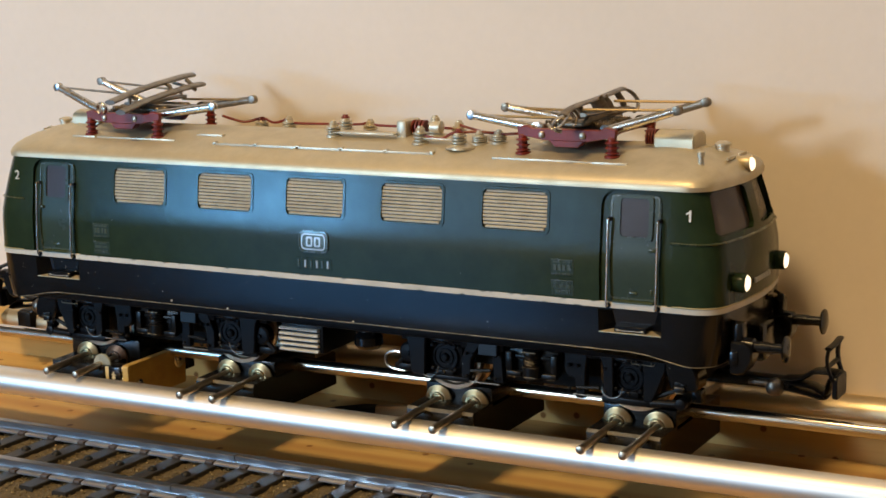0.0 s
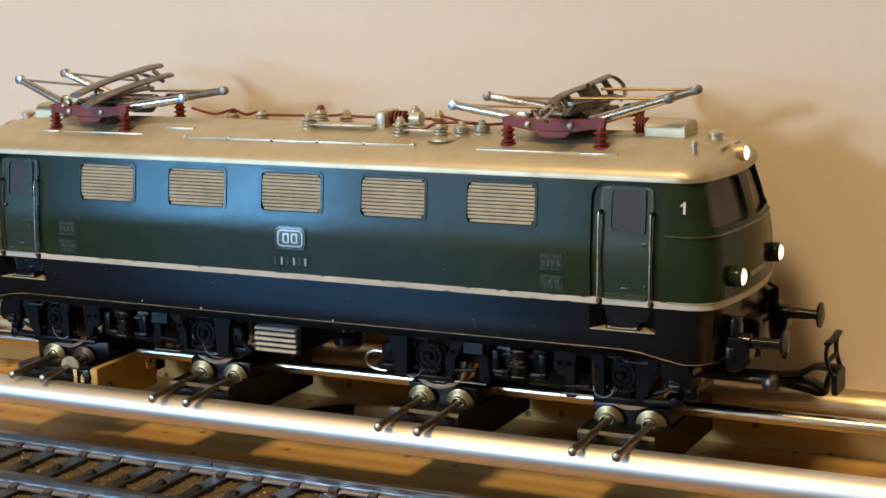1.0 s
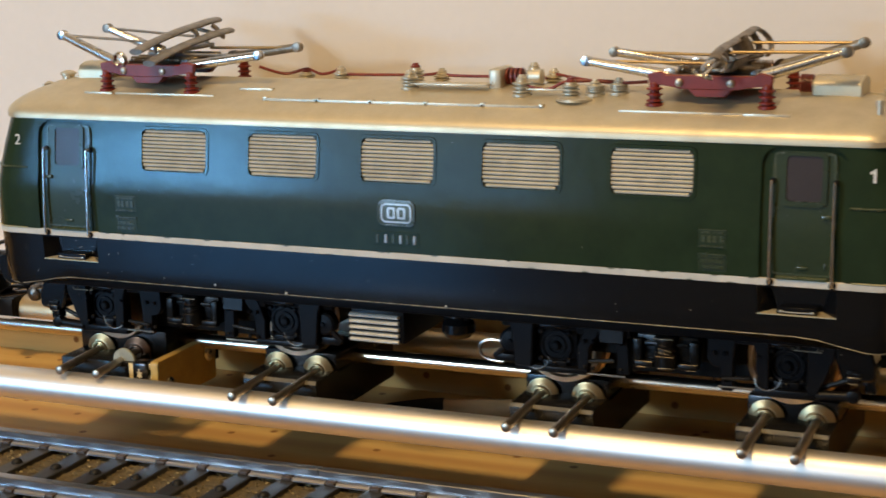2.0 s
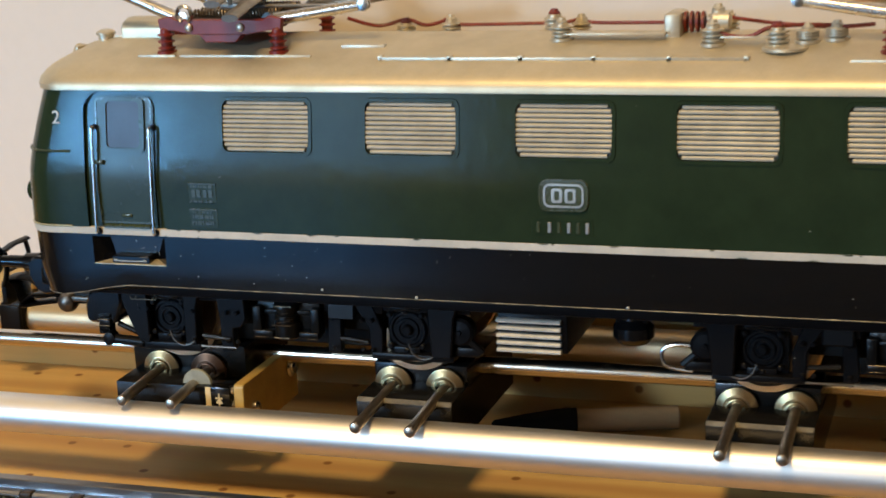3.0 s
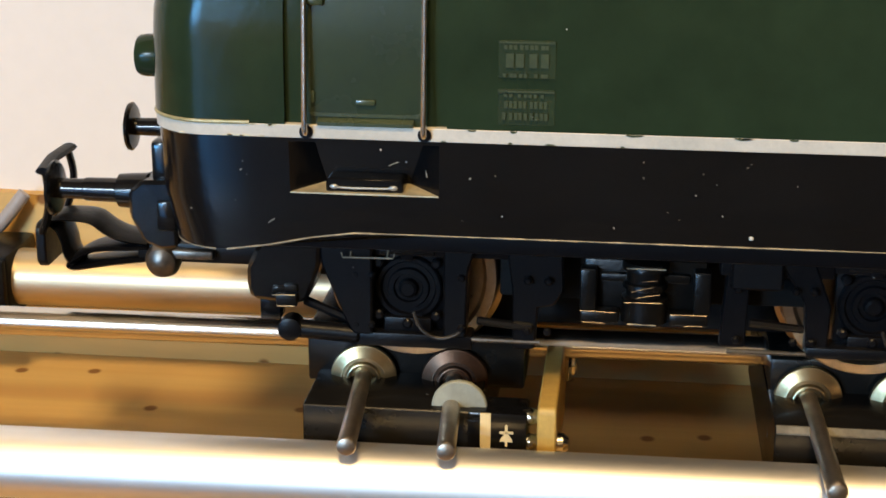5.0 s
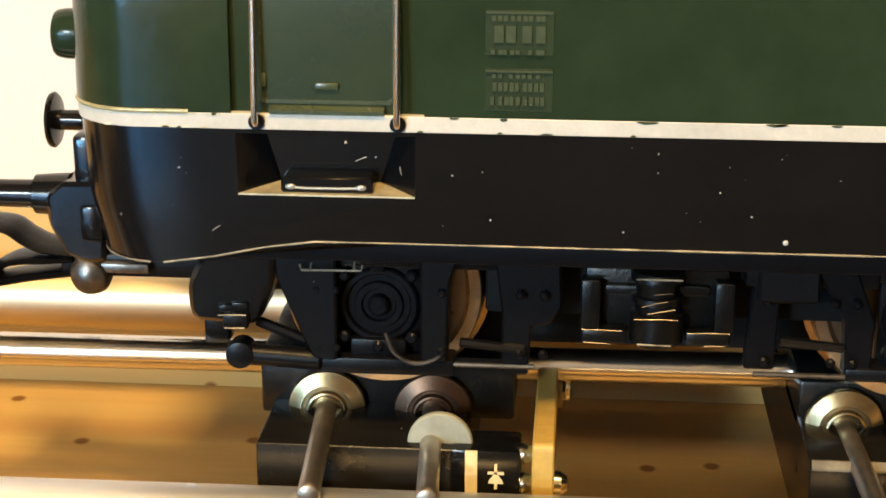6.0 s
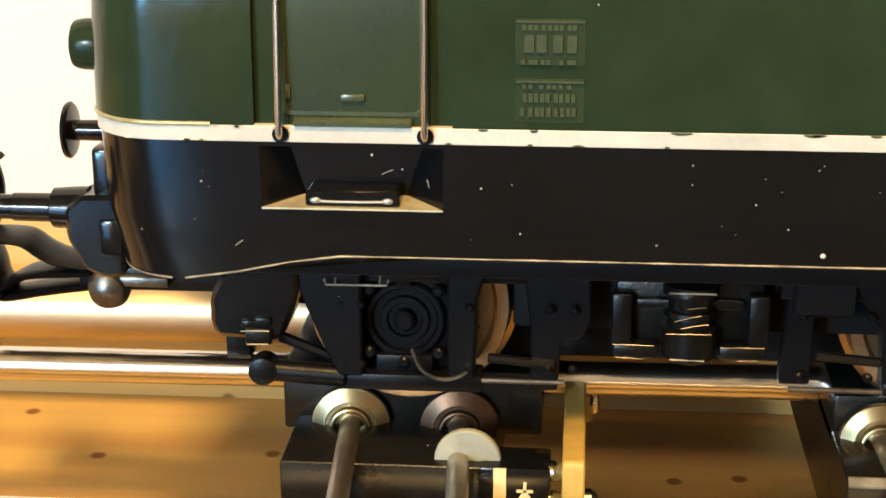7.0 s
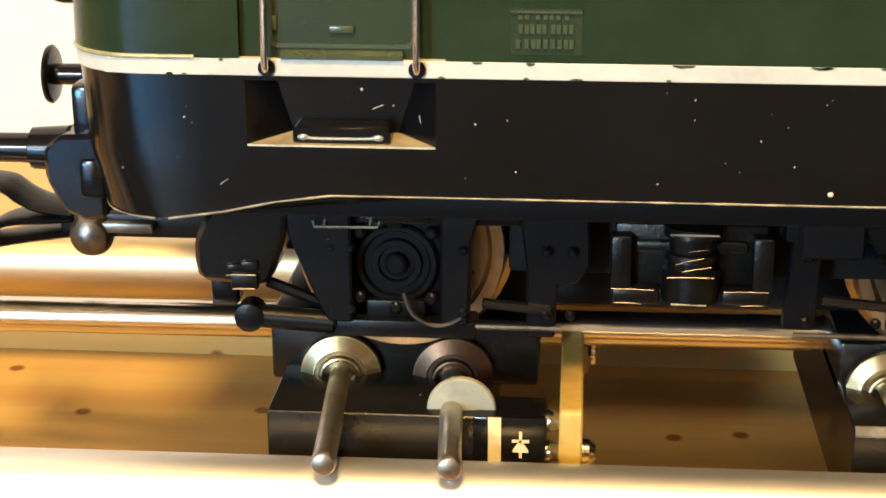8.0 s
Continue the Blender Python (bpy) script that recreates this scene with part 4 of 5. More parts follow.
for s in (-1, 1):
    x = s * 73.1
    if s < 0:
        writing("cab_number", "2", 2.6, PRINT, body, x, side_y(29.9) - 0.06, 29.9, 0.2, "small pale figure", 0.0, 7)
    else:
        poly = [(x - 0.02, 28.95), (x + 0.34, 28.95), (x + 0.34, 30.85), (x + 0.06, 30.85), (x - 0.12, 30.6), (x - 0.5, 30.38), (x - 0.5, 30.08), (x - 0.02, 30.3)]
        part("cab_number", lean(plate(bmesh.new(), poly, "y", -0.07, 0.05)), PRINT, body, "small pale figure one")

# ---- lamps, buffers, couplings ----
def lamp(s, y, z, x, lit):
    bm = bmesh.new()
    lathe(bm, (s * (x - 2.6), y, z), (s, 0, 0), [(0, 1.6), (1.2, 1.7), (2.0, 1.68), (2.5, 1.6), (2.7, 1.48), (2.55, 1.4), (2.2, 1.3)], 24)
    h = part("headlamp", bm, GREEN, loco, "round green headlamp housing")
    bm = bmesh.new()
    lathe(bm, (s * (x - 0.6), y, z), (s, 0, 0), [(0, 1.38), (0.5, 1.4), (0.85, 1.1), (0.98, 0.6), (1.0, 0.05)], 20)
    part("lens", bm, LAMP_ON if lit else WASHER, h, "brightly lit lens" if lit else "unlit pale lens")


for s in (-1, 1):
    for y in (7.0, 27.6):
        lamp(s, y, 18.2, 81.4 - 0.35 * s, s > 0)
    bm = bmesh.new()
    lathe(bm, (s * 73.4, YC, 36.5), (s, 0, 0.05), [(0, 0.4), (2.4, 1.25), (4.6, 1.42), (4.85, 1.3), (4.6, 1.1)], 24)
    h = part("top_lamp", bm, ROOF, loco, "silver roof lamp housing")
    bm = bmesh.new()
    lathe(bm, (s * 77.9, YC, 36.6), (s, 0, 0.05), [(0, 1.15), (0.4, 1.15), (0.7, 0.8), (0.8, 0.05)], 20)
    part("lens", bm, LAMP_ON if s > 0 else WASHER, h, "brightly lit lens" if s > 0 else "unlit pale lens")
    for y in (6.6, 28.0):
        bm = bmesh.new()
        zb = 7.4 + 0.25 * s
        xb = 80.8 - 0.7 * s
        lathe(bm, (s * xb, y, zb), (s, 0, 0), [(0, 1.5), (2.4, 1.35), (2.6, 0.98), (5.2, 0.95), (5.3, 0.85), (7.7, 0.82)], 20)
        b = part("buffer", bm, BLACK, loco, "black buffer with a round head")
        bm = bmesh.new()
        lathe(bm, (s * (xb + 7.4), y, zb), (s, 0, 0), [(0, 0.8), (0.15, 2.05), (0.35, 2.28), (0.6, 2.22), (0.85, 1.5), (0.95, 0.1)], 28)
        part("buffer_head", bm, BLACK, b)
        o = -1 if y < YC else 1
        bm = plate(bmesh.new(), [(s * 78.8, 8.6), (s * 81.6, 8.5), (s * 82.7, 7.6), (s * 82.7, 5.6), (s * 81.6, 3.4), (s * 80.2, 2.8), (s * 78.8, 3.0)], "y", y - 1.9, y + 1.9, 0.3)
        box(bm, s * 79.0, s * 80.9, y - 1.2, y + 1.2, 7.4, 11.6, 0.35)
        box(bm, s * 78.8, s * 80.4, y - 2.2, y + 2.2, 4.4, 7.0, 0.3)
        part("buffer_socket", bm, BLACK, loco, "glossy black buffer socket")
        if s > 0 and y > YC:
            bm = bmesh.new()
            sweep(bm, bend([(79.8, y - 3.0, 13.2), (80.9, y - 3.0, 12.6), (81.2, y - 3.0, 11.2), (80.9, y - 3.0, 9.4)], 5), 0.33, 8)
            lathe(bm, (81.0, y - 3.0, 12.8), (0, 0, -1), [(0, 0.4), (0.2, 0.6), (1.2, 0.6), (1.4, 0.35)], 12)
            part("brake_hose", bm, RUBBER, loco, "thin black brake hose")
    # close coupling: shank, bent sheet arms, front plate and upright frame
    bm = box(bmesh.new(), s * 70, s * 85.6, YC - 1.6, YC + 1.6, -1.9, -0.1, 0.25)
    cp = part("coupling", bm, DARK, loco, "black model coupling of bent sheet metal")
    bm = bmesh.new()
    lathe(bm, (s * 83.2, YC - 1.2, -1.5), (0, -1, -0.1), [(-1.5, 1.2), (0.2, 1.55), (0.9, 1.6), (1.6, 1.3), (2.0, 0.7), (2.1, 0.1)], 22)
    box(bm, s * 78.6, s * 82.6, YC - 2.6, YC - 1.2, -1.3, -0.5, 0.2)
    part("rivet_head", bm, STRIPDARK, cp, "dark shiny round rivet head")
    part("front_plate", plate(bmesh.new(), rounded(YC - 2.9, YC + 2.9, -2.5, 1.6, 0.9), "x", s * 93.4, s * 94.3, 0.15), DARK, cp)
    for nm, pts, thick in (("upper_arm", [(93.8, 1.5), (92.0, 1.75), (89.8, 1.6), (88.4, 0.7), (87.0, 0.1), (84.6, -0.2)], 0.42),
                           ("loop_arm", [(84.6, -1.7), (88.0, -2.2), (91.0, -2.75), (91.9, -2.6), (91.5, -2.1), (90.0, -1.2), (88.6, -0.9), (86.6, -0.8), (84.6, -0.6)], 0.34),
                           ("hook_arm", [(93.5, 1.3), (92.7, 0.8), (92.2, -0.4), (92.0, -1.6), (91.4, -2.5)], 0.45)):
        bm = sweep(bmesh.new(), bend([(s * px, YC, pz) for px, pz in pts], 5), thick, 12, 2.1)
        part(nm, bm, DARK, cp, "flat black coupling bar")
    for dy in (-2.9, 2.9):
        bm = sweep(bmesh.new(), bend([(s * 93.6, YC + dy, 0.8), (s * 92.9, YC + dy * 1.05, 2.6), (s * 92.6, YC + dy * 1.1, 4.6), (s * 92.9, YC + dy * 1.05, 6.6)], 5), 0.34, 8, 0.55)
        part("frame_post", bm, DARK, cp)
    bm = bmesh.new()
    sweep(bm, [(s * 92.9, YC - 3.6, 6.5), (s * 93.2, YC, 6.8), (s * 92.9, YC + 3.6, 6.9)], 0.35, 8, 0.7)
    sweep(bm, [(s * 92.7, YC - 3.1, 3.3), (s * 92.7, YC + 3.1, 3.3)], 0.32, 8, 0.5)
    part("frame_bar", bm, DARK, cp)
    # front pocket, valves and relief numbers under the windows
    bm = box(bmesh.new(), s * 79.0, s * 81.6, YC - 3.2, YC + 3.2, 3.0, 9.5, 0.6)
    part("draw_gear_box", bm, BLACK, loco)
    bm = bmesh.new()
    for k in range(6):
        box(bm, s * 80.0 + MID, s * 80.95 + MID, YC - 3.9 + k * 1.35, YC - 3.0 + k * 1.35, 16.9, 17.8, 0.1)
    part("front_number_bars", bm, SILVER, body, "row of plain raised bars")

# ---- underframe and bogies ----
part("underframe", box(bmesh.new(), -76, 76, 2.4, 32.2, 4.2, 7.4, 0.3), DARK, loco, "black chassis plate")
bm = box(bmesh.new(), -10.3, -0.8, 3.1, 31.5, -1.2, 5.0, 0.2)
unit = part("cooler_box", bm, DARK, loco, "black box with five pale slats")
for turn in (False, True):
    for k in range(5):
        z = 3.25 - k * 1.02
        bm = plate(bmesh.new(), [(2.3, z - 0.2), (2.2, z + 0.05), (2.5, z + 0.27), (3.3, z + 0.3), (3.3, z - 0.3)], "x", -10.35, -1.6)
        if turn:
            bm.transform(Matrix.Translation((0, 2 * YC, 0)) @ Matrix.Diagonal((1, -1, 1, 1)))
        part("slat", bm, WHITE_SLAT, unit, "pale grey slat")
bm = bmesh.new()
lathe(bm, (7.4, 6.2, 5.0), (0, 0, -1), [(0, 1.6), (1.6, 1.8), (2.6, 2.7), (4.0, 2.75), (4.9, 2.0), (5.3, 0.8), (5.4, 0.1)], 24)
box(bm, 5.2, 9.6, 4.9, 7.5, 3.0, 4.8, 0.2)
part("air_tank", bm, BLACK, loco, "glossy black hanging pot")
bm = bmesh.new()
sweep(bm, bend([(15.2, 6, 0.0), (13.0, 6, 0.1), (11.4, 6, -0.6), (11.1, 6, -1.7), (11.6, 6, -2.8), (13.2, 6, -3.3), (15.2, 6, -3.4)], 5), 0.27, 10)
part("wire_loop", bm, STEEL, loco, "bright bent wire loop")


def bogie(cx, flip):
    """A four-wheel bogie; built round x = cx and turned about for the other end."""
    def put(bm):
        if flip:
            bm.transform(Matrix.Translation((cx, YC, 0)) @ Matrix.Rotation(math.pi, 4, "Z") @ Matrix.Translation((-cx, -YC, 0)))
        return bm

    bg = part("bogie", put(box(bmesh.new(), cx - 25, cx + 25, 10.5, 24.1, -1.0, 5.2, 0.4)), DARK, loco, "black bogie with moulded frame and axleboxes")
    # two added black blocks close the view behind and keep the inside dark
    part("dark_filler", put(box(bmesh.new(), cx - 11.5, cx + 13.5, 7.6, 27.0, -0.9, 5.3, 0.3)), RUBBER, bg)
    part("dark_end_filler", put(box(bmesh.new(), cx - 29.5, cx - 19.0, 10.6, 24.0, -0.8, 5.2, 0.3)), RUBBER, bg)
    part("pickup_plate", put(box(bmesh.new(), cx - 13, cx + 13, 12.5, 22, -4.9, -0.8, 0.3)), RUBBER, bg)
    axles = (-18.15, 18.15) if flip else (-18.6, 17.7)
    for ax in axles:
        x = cx + ax
        for y, s in ((9.1, -1), (25.5, 1)):
            bm = bmesh.new()
            lathe(bm, (x, y - s * 1.2, 0.3), (0, s, 0), [(-0.6, 1.0), (-0.6, 7.2), (-0.45, 7.42), (-0.15, 7.42), (0.1, 7.0), (2.0, 6.85), (2.12, 6.75), (2.12, 6.0), (1.7, 5.7), (1.6, 2.0), (2.1, 1.6), (2.2, 0.1)], 48)
            part("wheel", put(bm), WHEEL, bg, "worn steel wheel")
        bm = bmesh.new()
        rod(bm, (x, 8, 0.3), (x, 26.6, 0.3), 1.0, 12)
        part("axle", put(bm), PIN, bg)
    for far in (False, True):
        def side(bm):
            if far:
                bm.transform(Matrix.Translation((0, 2 * YC, 0)) @ Matrix.Diagonal((1, -1, 1, 1)))
            return put(bm)
        # frame plate with openings: built as joined outlines
        bm = bmesh.new()
        plate(bm, [(cx - 25.6, 5.6), (cx - 21.3, 5.6), (cx - 21.3, -3.2), (cx - 22.8, -3.2), (cx - 23.5, -1.9), (cx - 25.3, 2.5)], "y", 3.6, 6.2, 0.15)
        box(bm, cx - 23.0, cx - 9.4, 4.4, 6.2, 3.2, 5.8, 0.15)
        box(bm, cx - 23.2, cx - 13.4, 4.0, 6.4, -4.35, -3.15, 0.2)
        plate(bm, [(cx - 15.65, 5.6), (cx - 12.6, 5.6), (cx - 13.7, 2.4), (cx - 13.9, -3.3), (cx - 15.65, -3.3)], "y", 3.8, 6.2, 0.15)
        plate(bm, [(cx - 10.9, 5.7), (cx - 6.4, 5.7), (cx - 6.2, 0.8), (cx - 7.0, -0.4), (cx - 8.2, -0.6), (cx - 8.4, -4.1), (cx - 10.2, -4.1), (cx - 10.2, 0.2)], "y", 4.2, 6.0, 0.15)
        box(bm, cx - 7.6, cx + 8.2, 5.6, 7.4, 3.4, 5.6, 0.2)
        box(bm, cx + 5.8, cx + 14.5, 4.4, 6.2, 2.6, 5.6, 0.2)
        plate(bm, [(cx + 6.4, 4.0), (cx + 8.2, 4.0), (cx + 8.0, -3.3), (cx + 6.0, -3.3)], "y", 4.6, 6.0, 0.12)
        plate(bm, [(cx + 10.2, 4.0), (cx + 13.0, 4.0), (cx + 14.4, 0.4), (cx + 14.3, -3.2), (cx + 12.6, -3.2), (cx + 12.4, 0.6)], "y", 4.2, 6.0, 0.15)
        box(bm, cx + 12.6, cx + 24.6, 4.0, 6.4, -3.8, -2.8, 0.25)
        box(bm, cx + 14.0, cx + 27.0, 4.6, 6.2, 3.0, 5.6, 0.2)
        plate(bm, [(cx + 21.2, 4.6), (cx + 25.6, 4.4), (cx + 25.0, 2.8), (cx + 24.4, -3.0), (cx + 21.6, -3.0)], "y", 3.4, 6.2, 0.2)
        box(bm, cx - 22.2, cx - 14.6, 5.6, 6.5, -3.6, 5.2, 0.1)
        box(bm, cx + 14.8, cx + 22.2, 5.6, 6.5, -3.4, 5.2, 0.1)
        part("side_frame", side(bm), DARK, bg, "black moulded bogie frame")
        for ax in axles:
            x = cx + ax
            bm = bmesh.new()
            lathe(bm, (x, 6.4, 0.3), (0, -1, 0), [(0, 2.75), (1.15, 2.7), (1.3, 2.55), (1.3, 2.25), (1.0, 2.1), (1.0, 1.7), (1.3, 1.6), (1.3, 1.2), (1.05, 1.1), (1.05, 0.8), (1.55, 0.7), (1.7, 0.5), (1.7, 0.1)], 32)
            box(bm, x - 0.5, x + 0.5, 4.4, 6.2, 2.8, 5.0, 0.15)
            box(bm, x - 1.9, x + 1.9, 4.6, 6.2, -3.2, -2.0, 0.15)
            part("axlebox", side(bm), DARK, bg, "round black axlebox with rings")
            bm = bmesh.new()
            sweep(bm, bend([(x + 0.6, 3.8, -1.2), (x + 1.2, 3.7, -2.6), (x + 2.6, 3.7, -3.3), (x + 4.2, 3.8, -2.8), (x + 4.6, 4.2, -1.6)], 4), 0.14, 8)
            part("brake_pipe", side(bm), STRIPDARK, bg)
        bm = sweep(bmesh.new(), [(cx - 14.0, 4.3, -3.5), (cx - 8.0, 4.3, -3.5)], 0.2, 8)
        sweep(bm, [(cx + 6.6, 4.3, -3.5), (cx + 13.0, 4.3, -3.5)], 0.2, 8)
        part("brake_rod", side(bm), STRIPDARK, bg, "thin dark steel rod")
        # leaf springs, bolts, brake shoes and ribs
        for ax in axles:
            x = cx + ax
            bm = bmesh.new()
            for k, w in enumerate((4.6, 3.8, 3.0, 2.2)):
                box(bm, x - w, x + w, 4.2, 5.4, 4.88 - k * 0.5, 5.4 - k * 0.5, 0.08)
            part("leaf_spring", side(bm), BLACK, bg)
        bm = bmesh.new()
        for ax in axles:
            x = cx + ax
            for dx, dz in ((-2.3, 2.3), (2.3, 2.3), (-2.3, -2.1), (2.3, -2.1), (0, -2.75)):
                lathe(bm, (x + dx, 4.9, 0.3 + dz), (0, -1, 0), [(0, 0.42), (0.45, 0.42), (0.6, 0.25)], 8)
        for x in (-22.6, -21.4, -14.2, -9.0, -7.4, 7.2, 11.6, 13.0, 23.0, 24.2):
            for z in (4.6, 1.8, -2.4):
                lathe(bm, (cx + x, 4.0, z), (0, -1, 0), [(0, 0.34), (0.3, 0.34), (0.45, 0.18)], 7)
        part("bolt", side(bm), DARK, bg)
        for x0, x1, z in ((8.2, 12.4, -1.0), (-13.0, -8.6, -1.8)):
            part("brake_link", side(rod(bmesh.new(), (cx + x0, 4.1, z), (cx + x1, 4.1, z - 0.4), 0.35, 8)), BLACK, bg)
        part("bracket", side(plate(bmesh.new(), [(3.45, 1.8), (3.95, 5.5), (4.6, 5.5), (4.4, 1.8)], "x", cx + 6.6, cx + 10.6, 0.2)), DARK, bg)
        # sand box and brake hanger at the outer end
        bm = plate(bmesh.new(), [(cx - 31.3, 0.2), (cx - 31.3, 2.1), (cx - 30.6, 3.6), (cx - 29.4, 5.2), (cx - 25.2, 5.4), (cx - 25.4, 2.4), (cx - 26.4, -0.4), (cx - 27.0, -0.85), (cx - 30.9, -0.6)], "y", 3.4, 8.0, 0.35)
        box(bm, cx - 30.9, cx - 29.2, 6.0, 8.0, -3.2, -0.8, 0.15)
        sb = part("sand_box", side(bm), BLACK, bg, "glossy black sand box")
        bm = box(bmesh.new(), cx - 29.2, cx - 28.2, 3.1, 3.6, 0.2, 0.7, 0.1)
        box(bm, cx - 28.9, cx - 27.2, 2.9, 3.6, -0.9, 0.1, 0.12)
        box(bm, cx - 28.3, cx - 27.2, 3.1, 3.6, 0.3, 0.9, 0.1)
        part("lid", side(bm), NEST, sb, "small black lid catches")
        bm = sweep(bmesh.new(), [(cx - 29.2, 2.88, 0.05), (cx - 28.2, 2.86, 0.12), (cx - 27.3, 2.88, 0.1)], 0.05, 5)
        sweep(bm, [(cx - 28.8, 2.88, -0.85), (cx - 27.4, 2.88, -0.82)], 0.05, 5)
        part("rubbed_edge", side(bm), EDGE, sb)
        bm = bmesh.new()
        rod(bm, (cx - 28.0, 4.4, -3.2), (cx - 22.4, 4.4, -3.5), 0.75, 12)
        lathe(bm, (cx - 28.0, 3.5, -3.1), (0, 1, 0), [(0, 0.7), (0.1, 0.95), (1.7, 0.95), (1.8, 0.7)], 16)
        rod(bm, (cx - 27.0, 5.0, -1.0), (cx - 21.5, 5.0, -3.2), 0.4, 8)
        part("brake_hanger", side(bm), DARK, bg)
        # spring nest in the middle
        nest = part("spring_nest", side(box(bmesh.new(), cx - 4.7, cx + 4.9, 5.2, 6.8, -1.3, 3.4, 0.3)), NEST, bg, "glossy black spring and hanger casting")
        bm = bmesh.new()
        lathe(bm, (cx + 0.1, 4.6, 3.6), (0, 0, -1), [(0, 1.7), (0.25, 1.85), (0.6, 1.85), (0.7, 1.5), (1.6, 1.45), (1.7, 1.7), (2.1, 1.75), (2.2, 1.5), (2.8, 1.5), (2.9, 1.8), (4.9, 1.8), (5.2, 1.4)], 24)
        part("spring", side(bm), NEST, nest)
        part("spring_arm", side(box(bmesh.new(), cx - 3.4, cx + 3.6, 4.6, 5.4, 1.7, 2.4, 0.2)), NEST, nest)
        for dx in (-4.3, 4.5):
            part("hanger_post", side(box(bmesh.new(), cx + dx - 0.65, cx + dx + 0.65, 3.9, 5.3, -0.6, 2.9, 0.2)), NEST, nest)
            part("hanger_foot", side(box(bmesh.new(), cx + dx * 0.78 - 1.5, cx + dx * 0.78 + 1.5, 3.8, 5.3, -1.5, -0.5, 0.25)), NEST, nest)
        bm = sweep(bmesh.new(), [(cx - 1.4, 2.8, 3.45), (cx + 1.6, 2.8, 3.45)], 0.07, 6)
        sweep(bm, [(cx - 1.2, 2.85, -1.1), (cx + 1.0, 2.85, -1.15)], 0.07, 6)
        part("rubbed_edge", side(bm), EDGE, bg)
        bm = bmesh.new()
        for xa, za, xb, zb, yy in ((-4.9, -0.52, -2.2, -0.56, 3.82), (2.1, -0.58, 4.9, -0.54, 3.82), (-4.7, -1.42, -3.0, -1.5, 3.82), (3.2, -1.48, 4.6, -1.42, 3.82),
                                   (-4.9, 2.86, -3.8, 2.88, 3.9), (3.9, 2.88, 5.0, 2.86, 3.9), (-3.2, 2.36, -1.9, 2.42, 4.6), (1.9, 2.42, 3.4, 2.36, 4.6),
                                   (-1.0, 1.5, 0.7, 1.95, 2.86), (-0.6, 1.0, 1.2, 1.35, 2.92), (-1.5, 0.65, 1.4, 0.68, 2.82), (-0.2, 2.3, 1.0, 2.45, 3.0)):
            sweep(bm, [(cx + xa, yy, za), (cx + (xa + xb) / 2, yy - 0.02, (za + zb) / 2 + 0.03), (cx + xb, yy, zb)], 0.04, 5)
        part("worn_edge", side(bm), STRIPDARK, nest, "rubbed edges")
        # foot board under the cab door, cylinder at the inner end
        bm = sweep(bmesh.new(), [(cx - 23.6, 3.1, 3.75), (cx - 23.5, 3.1, 3.35), (cx - 19.5, 3.1, 3.4), (cx - 19.4, 3.1, 3.8)], 0.08, 6)
        sweep(bm, [(cx - 22.9, 3.1, 3.35), (cx - 22.9, 4.0, 3.9)], 0.08, 6)
        sweep(bm, [(cx - 20.0, 3.1, 3.4), (cx - 20.0, 4.0, 3.9)], 0.08, 6)
        part("hanger_wire", side(bm), EDGE, bg, "thin worn bracket")
        bm = bmesh.new()
        lathe(bm, (cx + 25.4, 6.2, 0.6), (0, -1, 0), [(0, 2.0), (1.6, 2.0), (1.9, 1.6), (2.0, 0.4), (2.3, 0.3)], 18)
        box(bm, cx + 24.6, cx + 28.2, 4.6, 6.4, -3.0, -1.6, 0.3)
        rod(bm, (cx + 23, 5, 2.8), (cx + 28.5, 5, -2.4), 0.5, 8)
        part("brake_cylinder", side(bm), DARK, bg)


bogie(-41.65, False)
bogie(42.5, True)

# ---- roof equipment ----
def insulator(x, y, h, mat, parent, r=0.9, label=""):
    z = roof_z(y) - 0.25
    rows = [(0, r * 1.25), (0.4, r * 1.25), (0.5, r * 0.8)]
    n = 3
    for k in range(n):
        s = 0.6 + k * (h - 0.9) / n
        rows += [(s, r * 0.75), (s + 0.12, r * 1.1), (s + 0.32, r * 1.1), (s + 0.45, r * 0.72)]
    rows += [(h - 0.2, r * 0.7), (h, r * 0.55)]
    bm = bmesh.new()
    lathe(bm, (x, y, z), (0, 0, 1), rows, 18)
    return part("insulator", bm, mat, parent, label)


def coil(bm, a, b, r, wire, turns, seg=12):
    a, b = Vector(a), Vector(b)
    u, v = frame_of(b - a)
    n = turns * seg
    return sweep(bm, [a.lerp(b, k / n) + (u * math.cos(2 * math.pi * k / seg) + v * math.sin(2 * math.pi * k / seg)) * r for k in range(n + 1)], wire, 5)


